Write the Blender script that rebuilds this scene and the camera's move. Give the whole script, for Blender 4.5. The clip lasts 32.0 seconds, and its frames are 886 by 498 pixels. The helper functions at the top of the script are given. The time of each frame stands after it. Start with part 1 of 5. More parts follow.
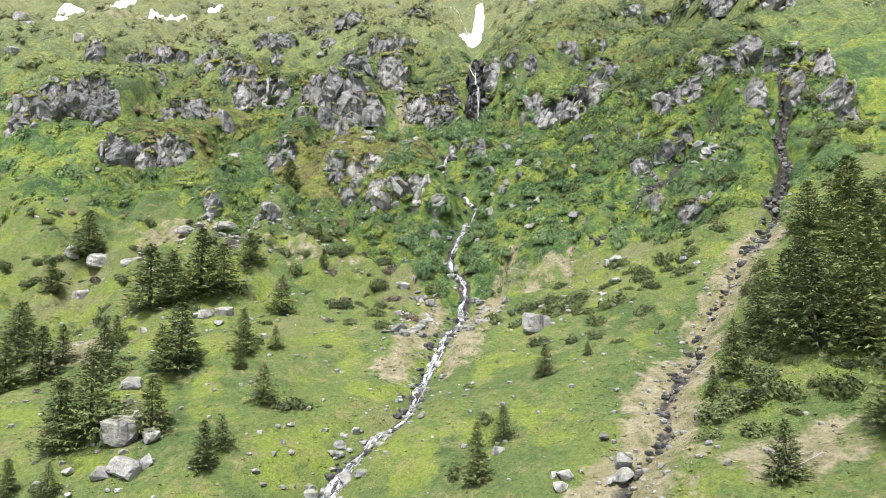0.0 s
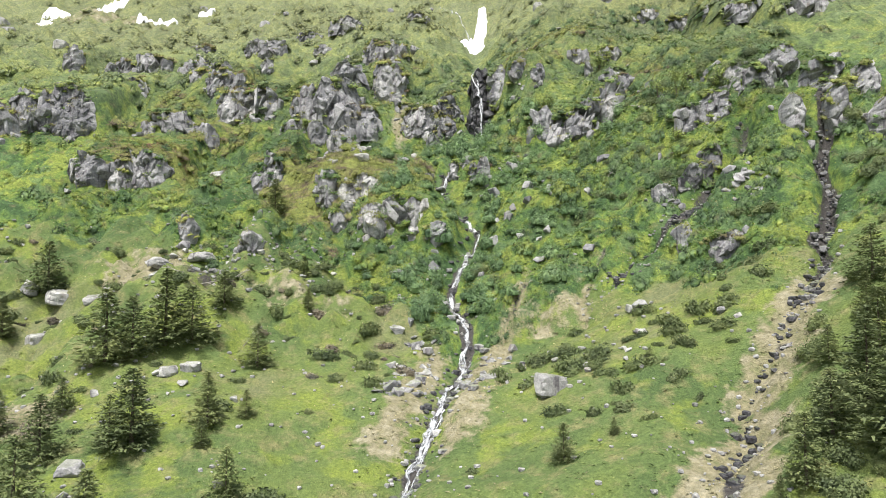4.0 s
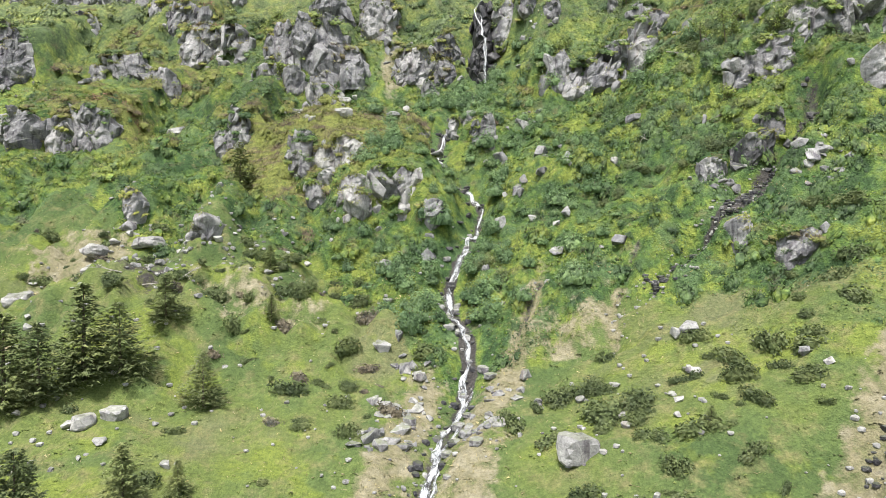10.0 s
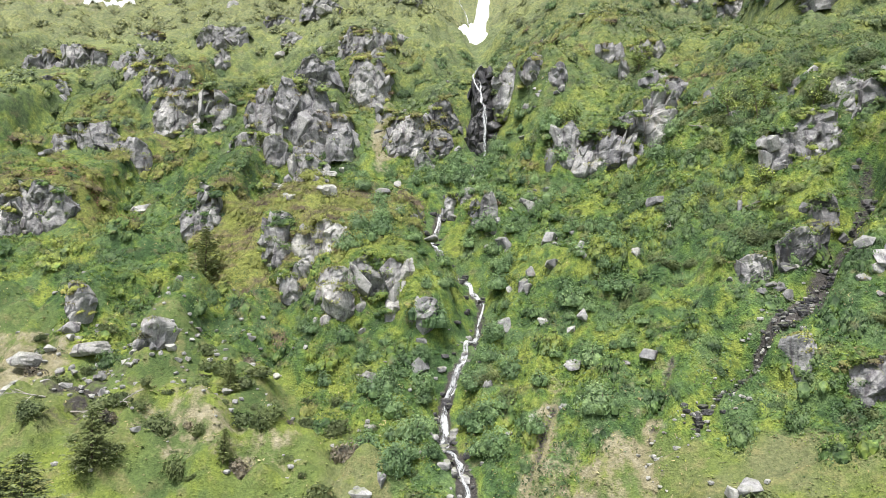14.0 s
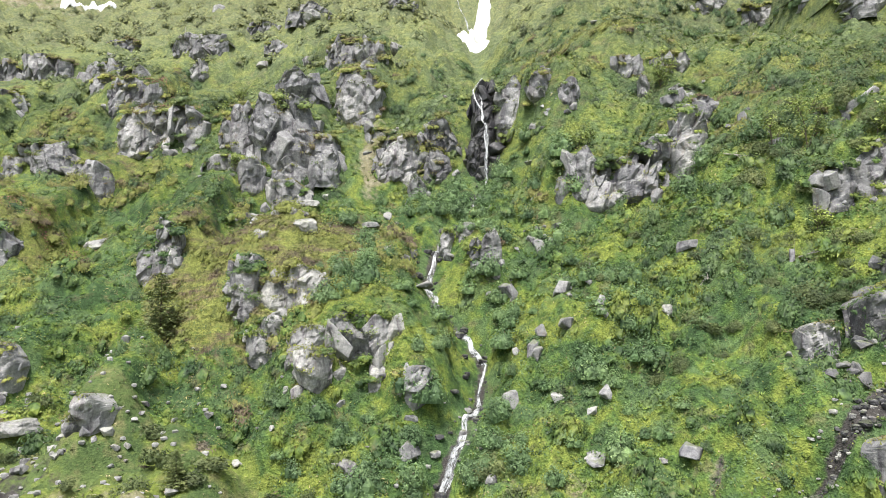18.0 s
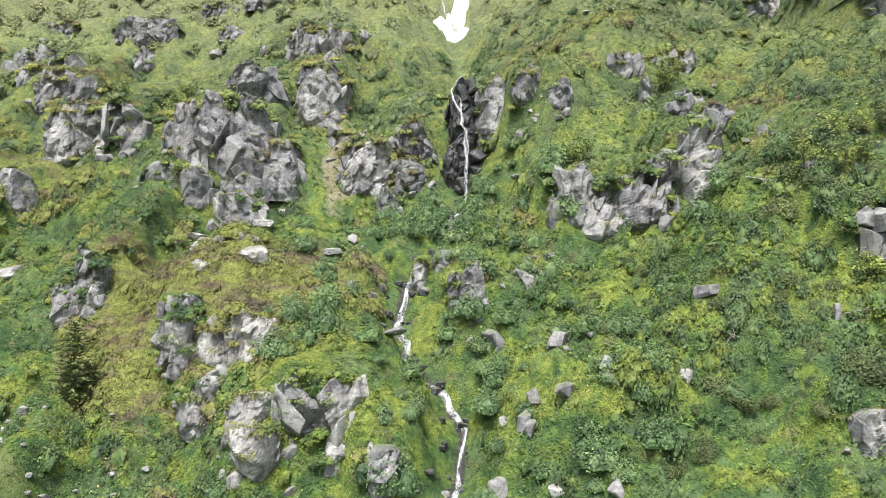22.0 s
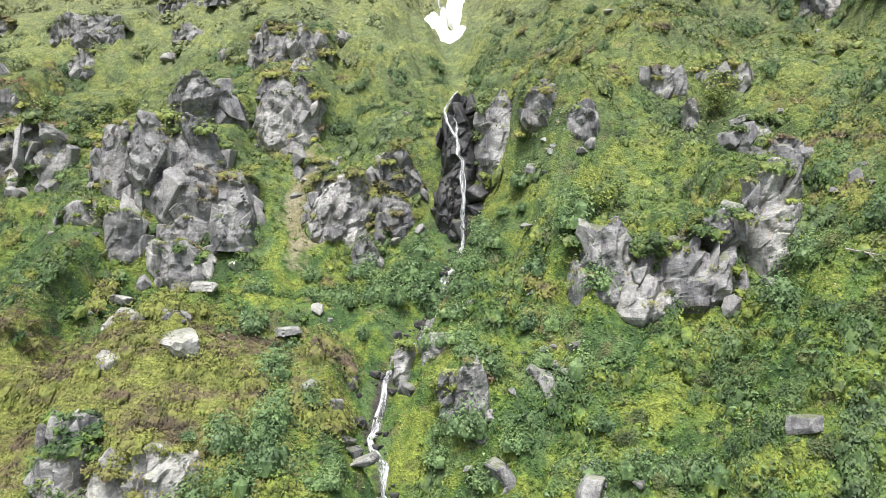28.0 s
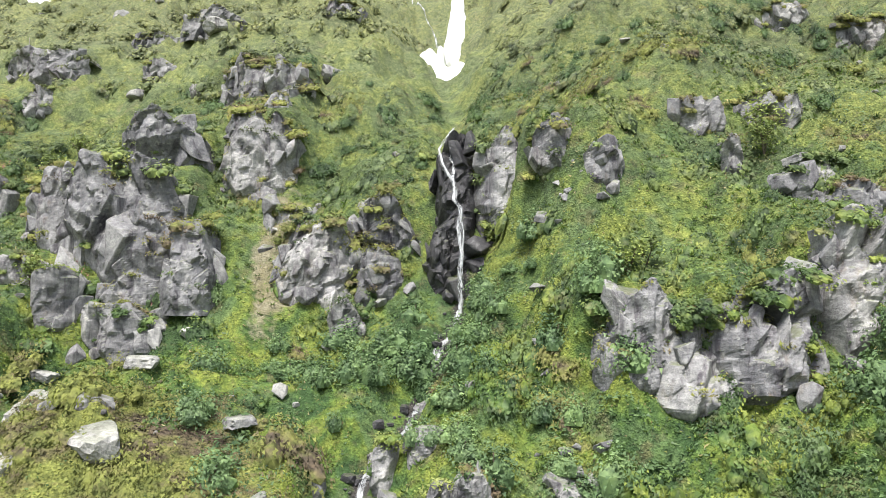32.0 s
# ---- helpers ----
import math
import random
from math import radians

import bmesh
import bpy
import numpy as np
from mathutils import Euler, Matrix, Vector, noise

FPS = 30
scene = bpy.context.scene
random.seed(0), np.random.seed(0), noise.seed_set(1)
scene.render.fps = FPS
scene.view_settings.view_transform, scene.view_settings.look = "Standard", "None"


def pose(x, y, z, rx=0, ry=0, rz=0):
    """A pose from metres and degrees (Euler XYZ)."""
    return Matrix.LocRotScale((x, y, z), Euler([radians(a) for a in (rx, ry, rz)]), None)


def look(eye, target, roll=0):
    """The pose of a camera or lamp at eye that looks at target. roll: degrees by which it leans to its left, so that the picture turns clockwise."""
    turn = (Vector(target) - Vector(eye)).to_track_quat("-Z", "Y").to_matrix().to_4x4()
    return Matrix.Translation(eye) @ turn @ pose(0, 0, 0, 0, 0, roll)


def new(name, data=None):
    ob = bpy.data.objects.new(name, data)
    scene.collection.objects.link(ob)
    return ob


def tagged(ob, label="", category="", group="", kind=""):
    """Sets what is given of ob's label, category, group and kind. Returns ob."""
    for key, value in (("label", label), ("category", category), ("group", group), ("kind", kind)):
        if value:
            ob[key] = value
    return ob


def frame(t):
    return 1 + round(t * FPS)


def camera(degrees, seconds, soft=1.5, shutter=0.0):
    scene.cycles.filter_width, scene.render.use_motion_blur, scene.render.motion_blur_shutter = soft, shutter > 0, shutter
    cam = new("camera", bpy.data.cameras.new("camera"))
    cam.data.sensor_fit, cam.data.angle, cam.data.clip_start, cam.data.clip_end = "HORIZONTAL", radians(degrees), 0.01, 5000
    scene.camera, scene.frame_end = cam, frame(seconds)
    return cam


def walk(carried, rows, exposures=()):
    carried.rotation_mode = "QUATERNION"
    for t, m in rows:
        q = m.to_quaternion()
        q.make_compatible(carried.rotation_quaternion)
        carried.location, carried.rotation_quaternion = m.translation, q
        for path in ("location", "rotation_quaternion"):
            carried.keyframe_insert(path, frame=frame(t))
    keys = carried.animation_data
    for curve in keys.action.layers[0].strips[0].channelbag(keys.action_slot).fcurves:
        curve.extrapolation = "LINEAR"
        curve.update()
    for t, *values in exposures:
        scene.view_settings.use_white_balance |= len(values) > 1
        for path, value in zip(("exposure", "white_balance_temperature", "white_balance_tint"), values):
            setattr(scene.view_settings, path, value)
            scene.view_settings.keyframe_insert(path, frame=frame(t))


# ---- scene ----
cam = camera(65.3, 32.0, soft=0.65)
# seconds, x, y, z, pitch, yaw
PATH = [
    (0.0, -1.24, -43.80, 38.33, 4.73, 0.03),
    (0.5, -1.21, -42.61, 38.95, 4.75, 0.03),
    (1.0, -1.19, -41.41, 39.57, 4.78, 0.05),
    (1.5, -1.16, -40.22, 40.21, 4.77, 0.06),
    (2.0, -1.11, -39.04, 40.84, 4.80, 0.08),
    (2.5, -1.08, -37.86, 41.47, 4.80, 0.09),
    (3.0, -1.05, -36.69, 42.11, 4.80, 0.11),
    (3.5, -1.03, -35.51, 42.75, 4.81, 0.14),
    (5.5, -0.95, -30.78, 45.33, 4.83, 0.17),
    (6.0, -0.90, -29.57, 45.96, 4.83, 0.17),
    (6.5, -0.87, -28.32, 46.58, 4.83, 0.16),
    (7.0, -0.85, -27.04, 47.17, 4.79, 0.16),
    (7.5, -0.82, -25.75, 47.78, 4.68, 0.18),
    (8.0, -0.79, -24.43, 48.38, 3.62, 0.20),
    (8.5, -0.75, -23.07, 49.02, 0.31, 0.20),
    (9.0, -0.70, -21.69, 49.68, -1.23, 0.20),
    (9.5, -0.67, -20.32, 50.33, -1.22, 0.19),
    (10.0, -0.65, -18.97, 50.96, -1.21, 0.17),
    (10.5, -0.63, -17.64, 51.59, -1.22, 0.16),
    (11.0, -0.60, -16.28, 52.23, -1.22, 0.15),
    (11.5, -0.56, -14.88, 52.89, -1.22, 0.13),
    (12.0, -0.51, -13.47, 53.55, -1.10, 0.10),
    (12.5, -0.46, -12.05, 54.19, 2.90, 0.06),
    (13.0, -0.42, -10.68, 54.81, 2.97, 0.05),
    (13.5, -0.37, -9.31, 55.45, 2.98, 0.02),
    (14.0, -0.32, -7.96, 56.09, 2.98, 0.02),
    (14.5, -0.28, -6.61, 56.74, 2.99, -0.00),
    (16.5, -0.06, -1.31, 59.35, 3.00, 0.01),
    (17.0, 0.00, 0.00, 60.00, 3.00, 0.00),
    (17.5, 0.08, 1.31, 60.63, 3.03, 0.01),
    (18.0, 0.15, 2.62, 61.25, 3.06, 0.03),
    (18.5, 0.21, 3.94, 61.89, 3.08, 0.05),
    (19.0, 0.26, 5.26, 62.55, 3.10, 0.08),
    (19.5, 0.31, 6.57, 63.23, 3.11, 0.08),
    (20.0, 0.34, 7.87, 63.93, 3.12, -0.00),
    (20.5, 0.36, 9.15, 64.63, 3.13, -1.04),
    (21.0, 0.36, 10.43, 65.34, 3.14, -1.78),
    (21.5, 0.37, 11.69, 66.05, 2.85, -1.75),
    (22.0, 0.39, 12.96, 66.77, 1.33, -1.95),
    (22.5, 0.42, 14.26, 67.49, 1.31, -2.34),
    (23.0, 0.45, 15.59, 68.19, 1.30, -2.36),
    (23.5, 0.49, 16.91, 68.86, 1.29, -2.37),
    (24.0, 0.57, 18.21, 69.48, 0.43, -2.34),
    (24.5, 0.65, 19.50, 70.09, 0.30, -2.33),
    (25.0, 0.75, 20.79, 70.69, 0.31, -2.31),
    (25.5, 0.85, 22.07, 71.26, 0.31, -2.31),
    (27.5, 1.27, 27.12, 73.36, 0.38, -2.27),
    (28.0, 1.38, 28.34, 73.85, 0.30, -2.27),
    (28.5, 1.48, 29.58, 74.32, 0.30, -2.27),
    (29.0, 1.58, 30.83, 74.72, 0.35, -2.26),
    (29.5, 1.69, 32.07, 74.99, 0.33, -2.25),
    (30.0, 1.78, 33.31, 75.14, 0.29, -2.24),
    (30.5, 1.89, 34.56, 75.20, 0.26, -2.24),
    (31.0, 2.01, 35.81, 75.23, 0.20, -2.26),
    (31.5, 2.13, 37.06, 75.23, 0.27, -2.28),
    (32.0, 2.25, 38.32, 75.23, 4.13, -2.26),
]
walk(cam, [(t, pose(x, y, z, 90 + p, 0, w)) for t, x, y, z, p, w in PATH])

# ---- daylight under a bright overcast sky ----
world = bpy.data.worlds.new("sky")
scene.world = world
world.use_nodes = True
wn, wl = world.node_tree.nodes, world.node_tree.links
sky = wn.new("ShaderNodeTexSky")
sky.sky_type, sky.sun_disc = "NISHITA", False
sky.sun_elevation, sky.sun_rotation = radians(66), radians(196)
sky.air_density, sky.dust_density, sky.ozone_density = 1.0, 3.0, 1.0
pale = wn.new("ShaderNodeHueSaturation")
pale.inputs["Saturation"].default_value = 0.55
wl.new(sky.outputs[0], pale.inputs["Color"])
wl.new(pale.outputs[0], wn["Background"].inputs["Color"])
wn["Background"].inputs["Strength"].default_value = 0.095
sun = new("sun", bpy.data.lights.new("sun", "SUN"))
sun.data.energy, sun.data.angle, sun.data.color = 2.8, radians(14), (1.0, 0.96, 0.9)
sun.matrix_world = look((0, 0, 0), (0.11, 0.39, -0.914))
EXPOSURE = 1.3
scene.view_settings.exposure = EXPOSURE


# ---- materials ----
def stuff_of(name, rough_=0.8):
    m = bpy.data.materials.new(name)
    m.use_nodes = True
    n, l = m.node_tree.nodes, m.node_tree.links
    b = n["Principled BSDF"]
    b.inputs["Roughness"].default_value = rough_
    b.inputs["Specular IOR Level"].default_value = 0.25
    return m, n, l, b


def ramp(n, l, source, *stops):
    r = n.new("ShaderNodeValToRGB")
    r.color_ramp.elements[0].position, r.color_ramp.elements[0].color = stops[0][0], (*stops[0][1], 1)
    r.color_ramp.elements[1].position, r.color_ramp.elements[1].color = stops[-1][0], (*stops[-1][1], 1)
    for at, c in stops[1:-1]:
        r.color_ramp.elements.new(at).color = (*c, 1)
    l.new(source, r.inputs[0])
    return r.outputs[0]


def cloud(n, l, scale, detail=5.0, rough_=0.6, stretch=None, coord="World", turn=None):
    c = n.new("ShaderNodeTexCoord" if coord == "UV" else "ShaderNodeNewGeometry")
    t = n.new("ShaderNodeTexNoise")
    t.inputs["Scale"].default_value, t.inputs["Detail"].default_value, t.inputs["Roughness"].default_value = scale, detail, rough_
    out = c.outputs["UV" if coord == "UV" else "Position"]
    if stretch:
        mp = n.new("ShaderNodeMapping")
        mp.inputs["Scale"].default_value = stretch
        if turn:
            mp.inputs["Rotation"].default_value = turn
        l.new(out, mp.inputs["Vector"])
        out = mp.outputs[0]
    l.new(out, t.inputs["Vector"])
    return t.outputs["Fac"]


def blend(n, l, fac, a, b, how="MIX"):
    m = n.new("ShaderNodeMix")
    m.data_type, m.blend_type = "RGBA", how
    for socket, value in ((m.inputs[0], fac), (m.inputs[6], a), (m.inputs[7], b)):
        if isinstance(value, (int, float)):
            socket.default_value = value
        elif isinstance(value, tuple):
            socket.default_value = (*value, 1)
        else:
            l.new(value, socket)
    return m.outputs[2]


def relief(n, l, b, height, strength, distance):
    k = n.new("ShaderNodeBump")
    k.inputs["Strength"].default_value, k.inputs["Distance"].default_value = strength, distance
    l.new(height, k.inputs["Height"])
    l.new(k.outputs[0], b.inputs["Normal"])


def haze_share(n, l):
    """The share of pale grey-green that imitates distance haze, growing with the altitude."""
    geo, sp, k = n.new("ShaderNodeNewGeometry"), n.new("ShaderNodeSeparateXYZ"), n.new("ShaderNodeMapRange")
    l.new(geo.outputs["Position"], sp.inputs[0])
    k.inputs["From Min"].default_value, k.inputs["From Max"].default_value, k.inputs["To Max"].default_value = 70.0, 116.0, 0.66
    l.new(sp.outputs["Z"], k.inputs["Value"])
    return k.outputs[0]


def scrub_tint(n, l):
    """The greens of the scrub, drifting from deep green over mid green to yellow-green mats and grey-green herbs;
    painted haze pales them higher up.
    """
    wide, mid, small = cloud(n, l, 0.13, 3, 0.55), cloud(n, l, 0.5, 3, 0.6), cloud(n, l, 1.7, 3, 0.6)
    c = ramp(n, l, blend(n, l, 0.5, wide, mid), (0.42, (0.046, 0.09, 0.033)), (0.48, (0.084, 0.144, 0.04)), (0.52, (0.13, 0.188, 0.042)), (0.57, (0.185, 0.228, 0.05)))
    c = blend(n, l, ramp(n, l, cloud(n, l, 0.3, 4, 0.6), (0.53, (0, 0, 0)), (0.6, (0.75,) * 3)), c, (0.1, 0.16, 0.07))
    c = blend(n, l, ramp(n, l, cloud(n, l, 0.45, 5, 0.65, (1, 1, 1.2)), (0.57, (0, 0, 0)), (0.66, (0.55,) * 3)), c, (0.15, 0.13, 0.075))
    # distance haze on the upper slope, mixed into the colour
    c = blend(n, l, haze_share(n, l), c, (0.205, 0.208, 0.12))
    return blend(n, l, 1.0, c, ramp(n, l, small, (0.34, (0.66, 0.7, 0.68)), (0.5, (1, 1, 1)), (0.66, (1.3, 1.25, 1.2))), "MULTIPLY")


def heath_tint(n, l):
    """Brown heather and olive-yellow cushions."""
    c = ramp(n, l, blend(n, l, 0.5, cloud(n, l, 0.35, 2, 0.5, (0.6, 1, 1.4)), cloud(n, l, 0.9, 2, 0.5, (0.6, 1, 1.6))), (0.38, (0.125, 0.098, 0.072)), (0.43, (0.165, 0.145, 0.08)), (0.47, (0.19, 0.188, 0.074)), (0.55, (0.215, 0.24, 0.07)))
    return blend(n, l, 1.0, c, ramp(n, l, cloud(n, l, 2.0, 3, 0.6), (0.34, (0.74, 0.74, 0.74)), (0.66, (1.22, 1.2, 1.15))), "MULTIPLY")


def leaf_material(name, dark, mid, light, gloss=0.55, tint=None, lively=1.0):
    """Foliage whose colour drifts from patch to patch, with shaded gaps painted in; leaves and plants differ a little.
    """
    m, n, l, b = stuff_of(name, gloss)
    geo, obj = n.new("ShaderNodeNewGeometry"), n.new("ShaderNodeObjectInfo")
    patch = blend(n, l, 0.4, cloud(n, l, 0.22, 4, 0.6), cloud(n, l, 1.1, 3, 0.6))
    c = ramp(n, l, patch, (0.36, dark), (0.5, mid), (0.64, light))
    if tint:
        c = tint(n, l)
    own = ramp(n, l, geo.outputs["Random Per Island"], (0.0, (0.84, 0.85, 0.85)), (0.8, (1.03, 1.03, 1.03)), (1.0, (1.14, 1.13, 1.12)))
    c = blend(n, l, 1.0, c, own, "MULTIPLY")
    # painted shade: the dark end of this noise imitates gaps between bushes
    clump_shade = ramp(n, l, blend(n, l, 0.5, cloud(n, l, 0.8, 2, 0.5), cloud(n, l, 2.1, 3, 0.55)), (0.39, (0.36, 0.42, 0.44)), (0.5, (0.97, 0.97, 0.97)), (0.6, (1.36, 1.32, 1.18)))
    c = blend(n, l, lively, c, clump_shade, "MULTIPLY")
    plant = ramp(n, l, obj.outputs["Random"], (0.0, (0.82, 0.84, 0.86)), (1.0, (1.18, 1.16, 1.1)))
    c = blend(n, l, 1.0, c, plant, "MULTIPLY")
    l.new(c, b.inputs["Base Color"])
    tr = n.new("ShaderNodeBsdfTranslucent")
    l.new(c, tr.inputs["Color"])
    mix = n.new("ShaderNodeMixShader")
    mix.inputs[0].default_value = 0.2
    l.new(b.outputs[0], mix.inputs[1])
    l.new(tr.outputs[0], mix.inputs[2])
    l.new(mix.outputs[0], n["Material Output"].inputs["Surface"])
    return m


def rock_material(name, dark, mid, light, lichen=0.35, wet=0.0):
    """Weathered gneiss: banded grain, dark run-off stains, pale lichen, moss on the flats; every block has its own tone."""
    m, n, l, b = stuff_of(name, 0.85 - 0.5 * wet)
    geo, obj = n.new("ShaderNodeNewGeometry"), n.new("ShaderNodeObjectInfo")
    big, fine = cloud(n, l, 0.4, 6, 0.62), cloud(n, l, 4.5, 6, 0.7)
    band = cloud(n, l, 1.0, 6, 0.65, (0.7, 0.7, 3.4), turn=(0.0, 0.42, 0.0))
    stain = cloud(n, l, 1.0, 5, 0.62, (1.1, 1.1, 0.14))
    c = ramp(n, l, big, (0.3, dark), (0.5, mid), (0.7, light))
    c = blend(n, l, 1.0, c, ramp(n, l, fine, (0.3, (0.62, 0.62, 0.64)), (0.5, (1.0, 1.0, 1.0)), (0.7, (1.28, 1.27, 1.24))), "MULTIPLY")
    c = blend(n, l, 0.45, c, ramp(n, l, band, (0.36, (0.6, 0.59, 0.62)), (0.5, (1, 1, 1)), (0.64, (1.25, 1.24, 1.2))), "MULTIPLY")
    c = blend(n, l, 0.9, c, ramp(n, l, stain, (0.36, (0.4, 0.37, 0.41)), (0.47, (0.95, 0.95, 0.95)), (0.56, (1, 1, 1)), (0.68, (1.32, 1.31, 1.28))), "MULTIPLY")
    c = blend(n, l, 1.0, c, ramp(n, l, obj.outputs["Random"], (0.0, (0.78, 0.78, 0.8)), (1.0, (1.14, 1.13, 1.1))), "MULTIPLY")
    at = n.new("ShaderNodeAttribute")
    at.attribute_name = "tone"
    c = blend(n, l, 1.0, c, ramp(n, l, at.outputs["Fac"], (0.0, (1, 1, 1)), (0.04, (0.58, 0.58, 0.6)), (0.5, (0.95, 0.95, 0.95)), (1.0, (1.34, 1.33, 1.3))), "MULTIPLY")
    pale = ramp(n, l, cloud(n, l, 1.9, 7, 0.72), (0.56, (0, 0, 0)), (0.64, (0.55 * (1 - wet),) * 3))
    c = blend(n, l, pale, c, (0.4, 0.4, 0.38))
    rust = ramp(n, l, cloud(n, l, 0.55, 6, 0.7, (1, 1, 0.4)), (0.6, (0, 0, 0)), (0.7, (0.5,) * 3))
    c = blend(n, l, rust, c, (0.2, 0.155, 0.11) if not wet else (0.06, 0.045, 0.04))
    up, flat = n.new("ShaderNodeSeparateXYZ"), n.new("ShaderNodeMath")
    l.new(geo.outputs["Normal"], up.inputs[0])
    flat.operation = "MULTIPLY"
    l.new(up.outputs["Z"], flat.inputs[0])
    l.new(cloud(n, l, 1.3, 6, 0.7), flat.inputs[1])
    moss = ramp(n, l, flat.outputs[0], (0.36, (0, 0, 0)), (0.46, (min(1.0, 2.4 * lichen),) * 3))
    c = blend(n, l, moss, c, (0.12, 0.145, 0.05))
    l.new(c, b.inputs["Base Color"])
    relief(n, l, b, blend(n, l, 0.25, fine, band), 0.85, 0.14)
    if wet:
        b.inputs["Specular IOR Level"].default_value = 0.4
    return m


MAT = {
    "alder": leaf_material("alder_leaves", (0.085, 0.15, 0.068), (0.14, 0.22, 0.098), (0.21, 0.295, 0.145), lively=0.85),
    # darker copy of the alder leaves, with slope shade in the colour
    "willow": leaf_material("shaded_alder_leaves", (0.05, 0.092, 0.036), (0.085, 0.142, 0.052), (0.135, 0.195, 0.078)),
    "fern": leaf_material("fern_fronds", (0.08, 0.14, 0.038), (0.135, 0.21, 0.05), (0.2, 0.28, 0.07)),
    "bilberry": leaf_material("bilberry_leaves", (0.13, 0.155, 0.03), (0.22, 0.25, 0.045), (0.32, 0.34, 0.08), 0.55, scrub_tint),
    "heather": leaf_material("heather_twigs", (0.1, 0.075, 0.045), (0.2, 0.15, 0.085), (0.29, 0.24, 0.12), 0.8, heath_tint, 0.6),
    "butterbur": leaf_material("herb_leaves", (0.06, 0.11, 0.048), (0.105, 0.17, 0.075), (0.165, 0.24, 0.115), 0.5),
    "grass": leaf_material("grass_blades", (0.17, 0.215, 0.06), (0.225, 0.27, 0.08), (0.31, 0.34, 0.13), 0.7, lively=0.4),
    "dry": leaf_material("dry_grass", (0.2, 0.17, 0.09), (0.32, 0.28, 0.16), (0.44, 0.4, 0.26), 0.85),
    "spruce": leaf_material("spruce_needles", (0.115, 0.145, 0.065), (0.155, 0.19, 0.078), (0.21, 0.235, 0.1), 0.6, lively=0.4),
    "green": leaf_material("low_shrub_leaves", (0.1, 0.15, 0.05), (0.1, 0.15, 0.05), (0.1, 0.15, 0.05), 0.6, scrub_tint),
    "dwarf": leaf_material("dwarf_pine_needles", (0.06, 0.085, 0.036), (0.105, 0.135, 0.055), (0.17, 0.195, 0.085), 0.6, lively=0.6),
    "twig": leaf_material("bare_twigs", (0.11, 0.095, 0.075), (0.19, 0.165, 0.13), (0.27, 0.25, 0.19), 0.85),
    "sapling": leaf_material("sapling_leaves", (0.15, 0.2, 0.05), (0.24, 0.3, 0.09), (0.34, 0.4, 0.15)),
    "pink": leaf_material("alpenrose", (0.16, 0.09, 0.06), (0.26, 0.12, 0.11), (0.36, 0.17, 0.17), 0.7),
    "rock": rock_material("grey_gneiss", (0.14, 0.141, 0.15), (0.245, 0.246, 0.256), (0.365, 0.365, 0.37), 0.22),
    "pale": rock_material("pale_gneiss", (0.17, 0.17, 0.173), (0.29, 0.29, 0.29), (0.42, 0.418, 0.41), 0.14),
    "bleached": rock_material("bleached_granite", (0.22, 0.22, 0.22), (0.345, 0.345, 0.34), (0.49, 0.487, 0.48), 0.1),
    # grey rock with the shade of the cleft and upper gully in its colour
    "shaded_rock": rock_material("shaded_grey_rock", (0.07, 0.07, 0.075), (0.135, 0.135, 0.142), (0.23, 0.23, 0.235), 0.2, 0.2),
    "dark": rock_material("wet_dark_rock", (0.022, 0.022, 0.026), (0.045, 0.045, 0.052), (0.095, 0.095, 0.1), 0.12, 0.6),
}


def plain(name, a, b_, scale, rough_, bump=0.3):
    m, n, l, b = stuff_of(name, rough_)
    f = cloud(n, l, scale, 6)
    l.new(ramp(n, l, f, (0.3, a), (0.7, b_)), b.inputs["Base Color"])
    relief(n, l, b, f, bump, 0.1)
    return m


MAT["bark"] = plain("bark", (0.07, 0.055, 0.045), (0.16, 0.13, 0.1), 6, 0.9)
MAT["deadwood"] = plain("grey_deadwood", (0.22, 0.2, 0.18), (0.42, 0.4, 0.37), 5, 0.9)
MAT["snow"] = plain("old_snow", (0.78, 0.79, 0.8), (0.88, 0.89, 0.9), 0.8, 0.6, 0.6)


def water_material():
    """Broken white water: ragged foam strands with clear gaps between them."""
    m, n, l, b = stuff_of("white_water", 0.3)
    f = cloud(n, l, 1.0, 7, 0.75, (2.4, 0.8, 1), "UV")
    co, sp = n.new("ShaderNodeTexCoord"), n.new("ShaderNodeSeparateXYZ")
    l.new(co.outputs["UV"], sp.inputs[0])
    rim = ramp(n, l, sp.outputs[0], (0.0, (0, 0, 0)), (0.3, (0.2, 0.2, 0.2)), (0.7, (0.2, 0.2, 0.2)), (1.0, (0, 0, 0)))
    add = n.new("ShaderNodeMath")
    add.operation = "ADD"
    l.new(f, add.inputs[0])
    l.new(rim, add.inputs[1])
    c = ramp(n, l, f, (0.4, (0.2, 0.215, 0.23)), (0.52, (0.45, 0.47, 0.49)), (0.66, (0.66, 0.68, 0.7)))
    l.new(c, b.inputs["Base Color"])
    b.inputs["Specular IOR Level"].default_value = 0.5
    relief(n, l, b, f, 0.6, 0.12)
    l.new(ramp(n, l, add.outputs[0], (0.56, (0, 0, 0)), (0.8, (1, 1, 1))), b.inputs["Alpha"])
    return m


MAT["water"] = water_material()


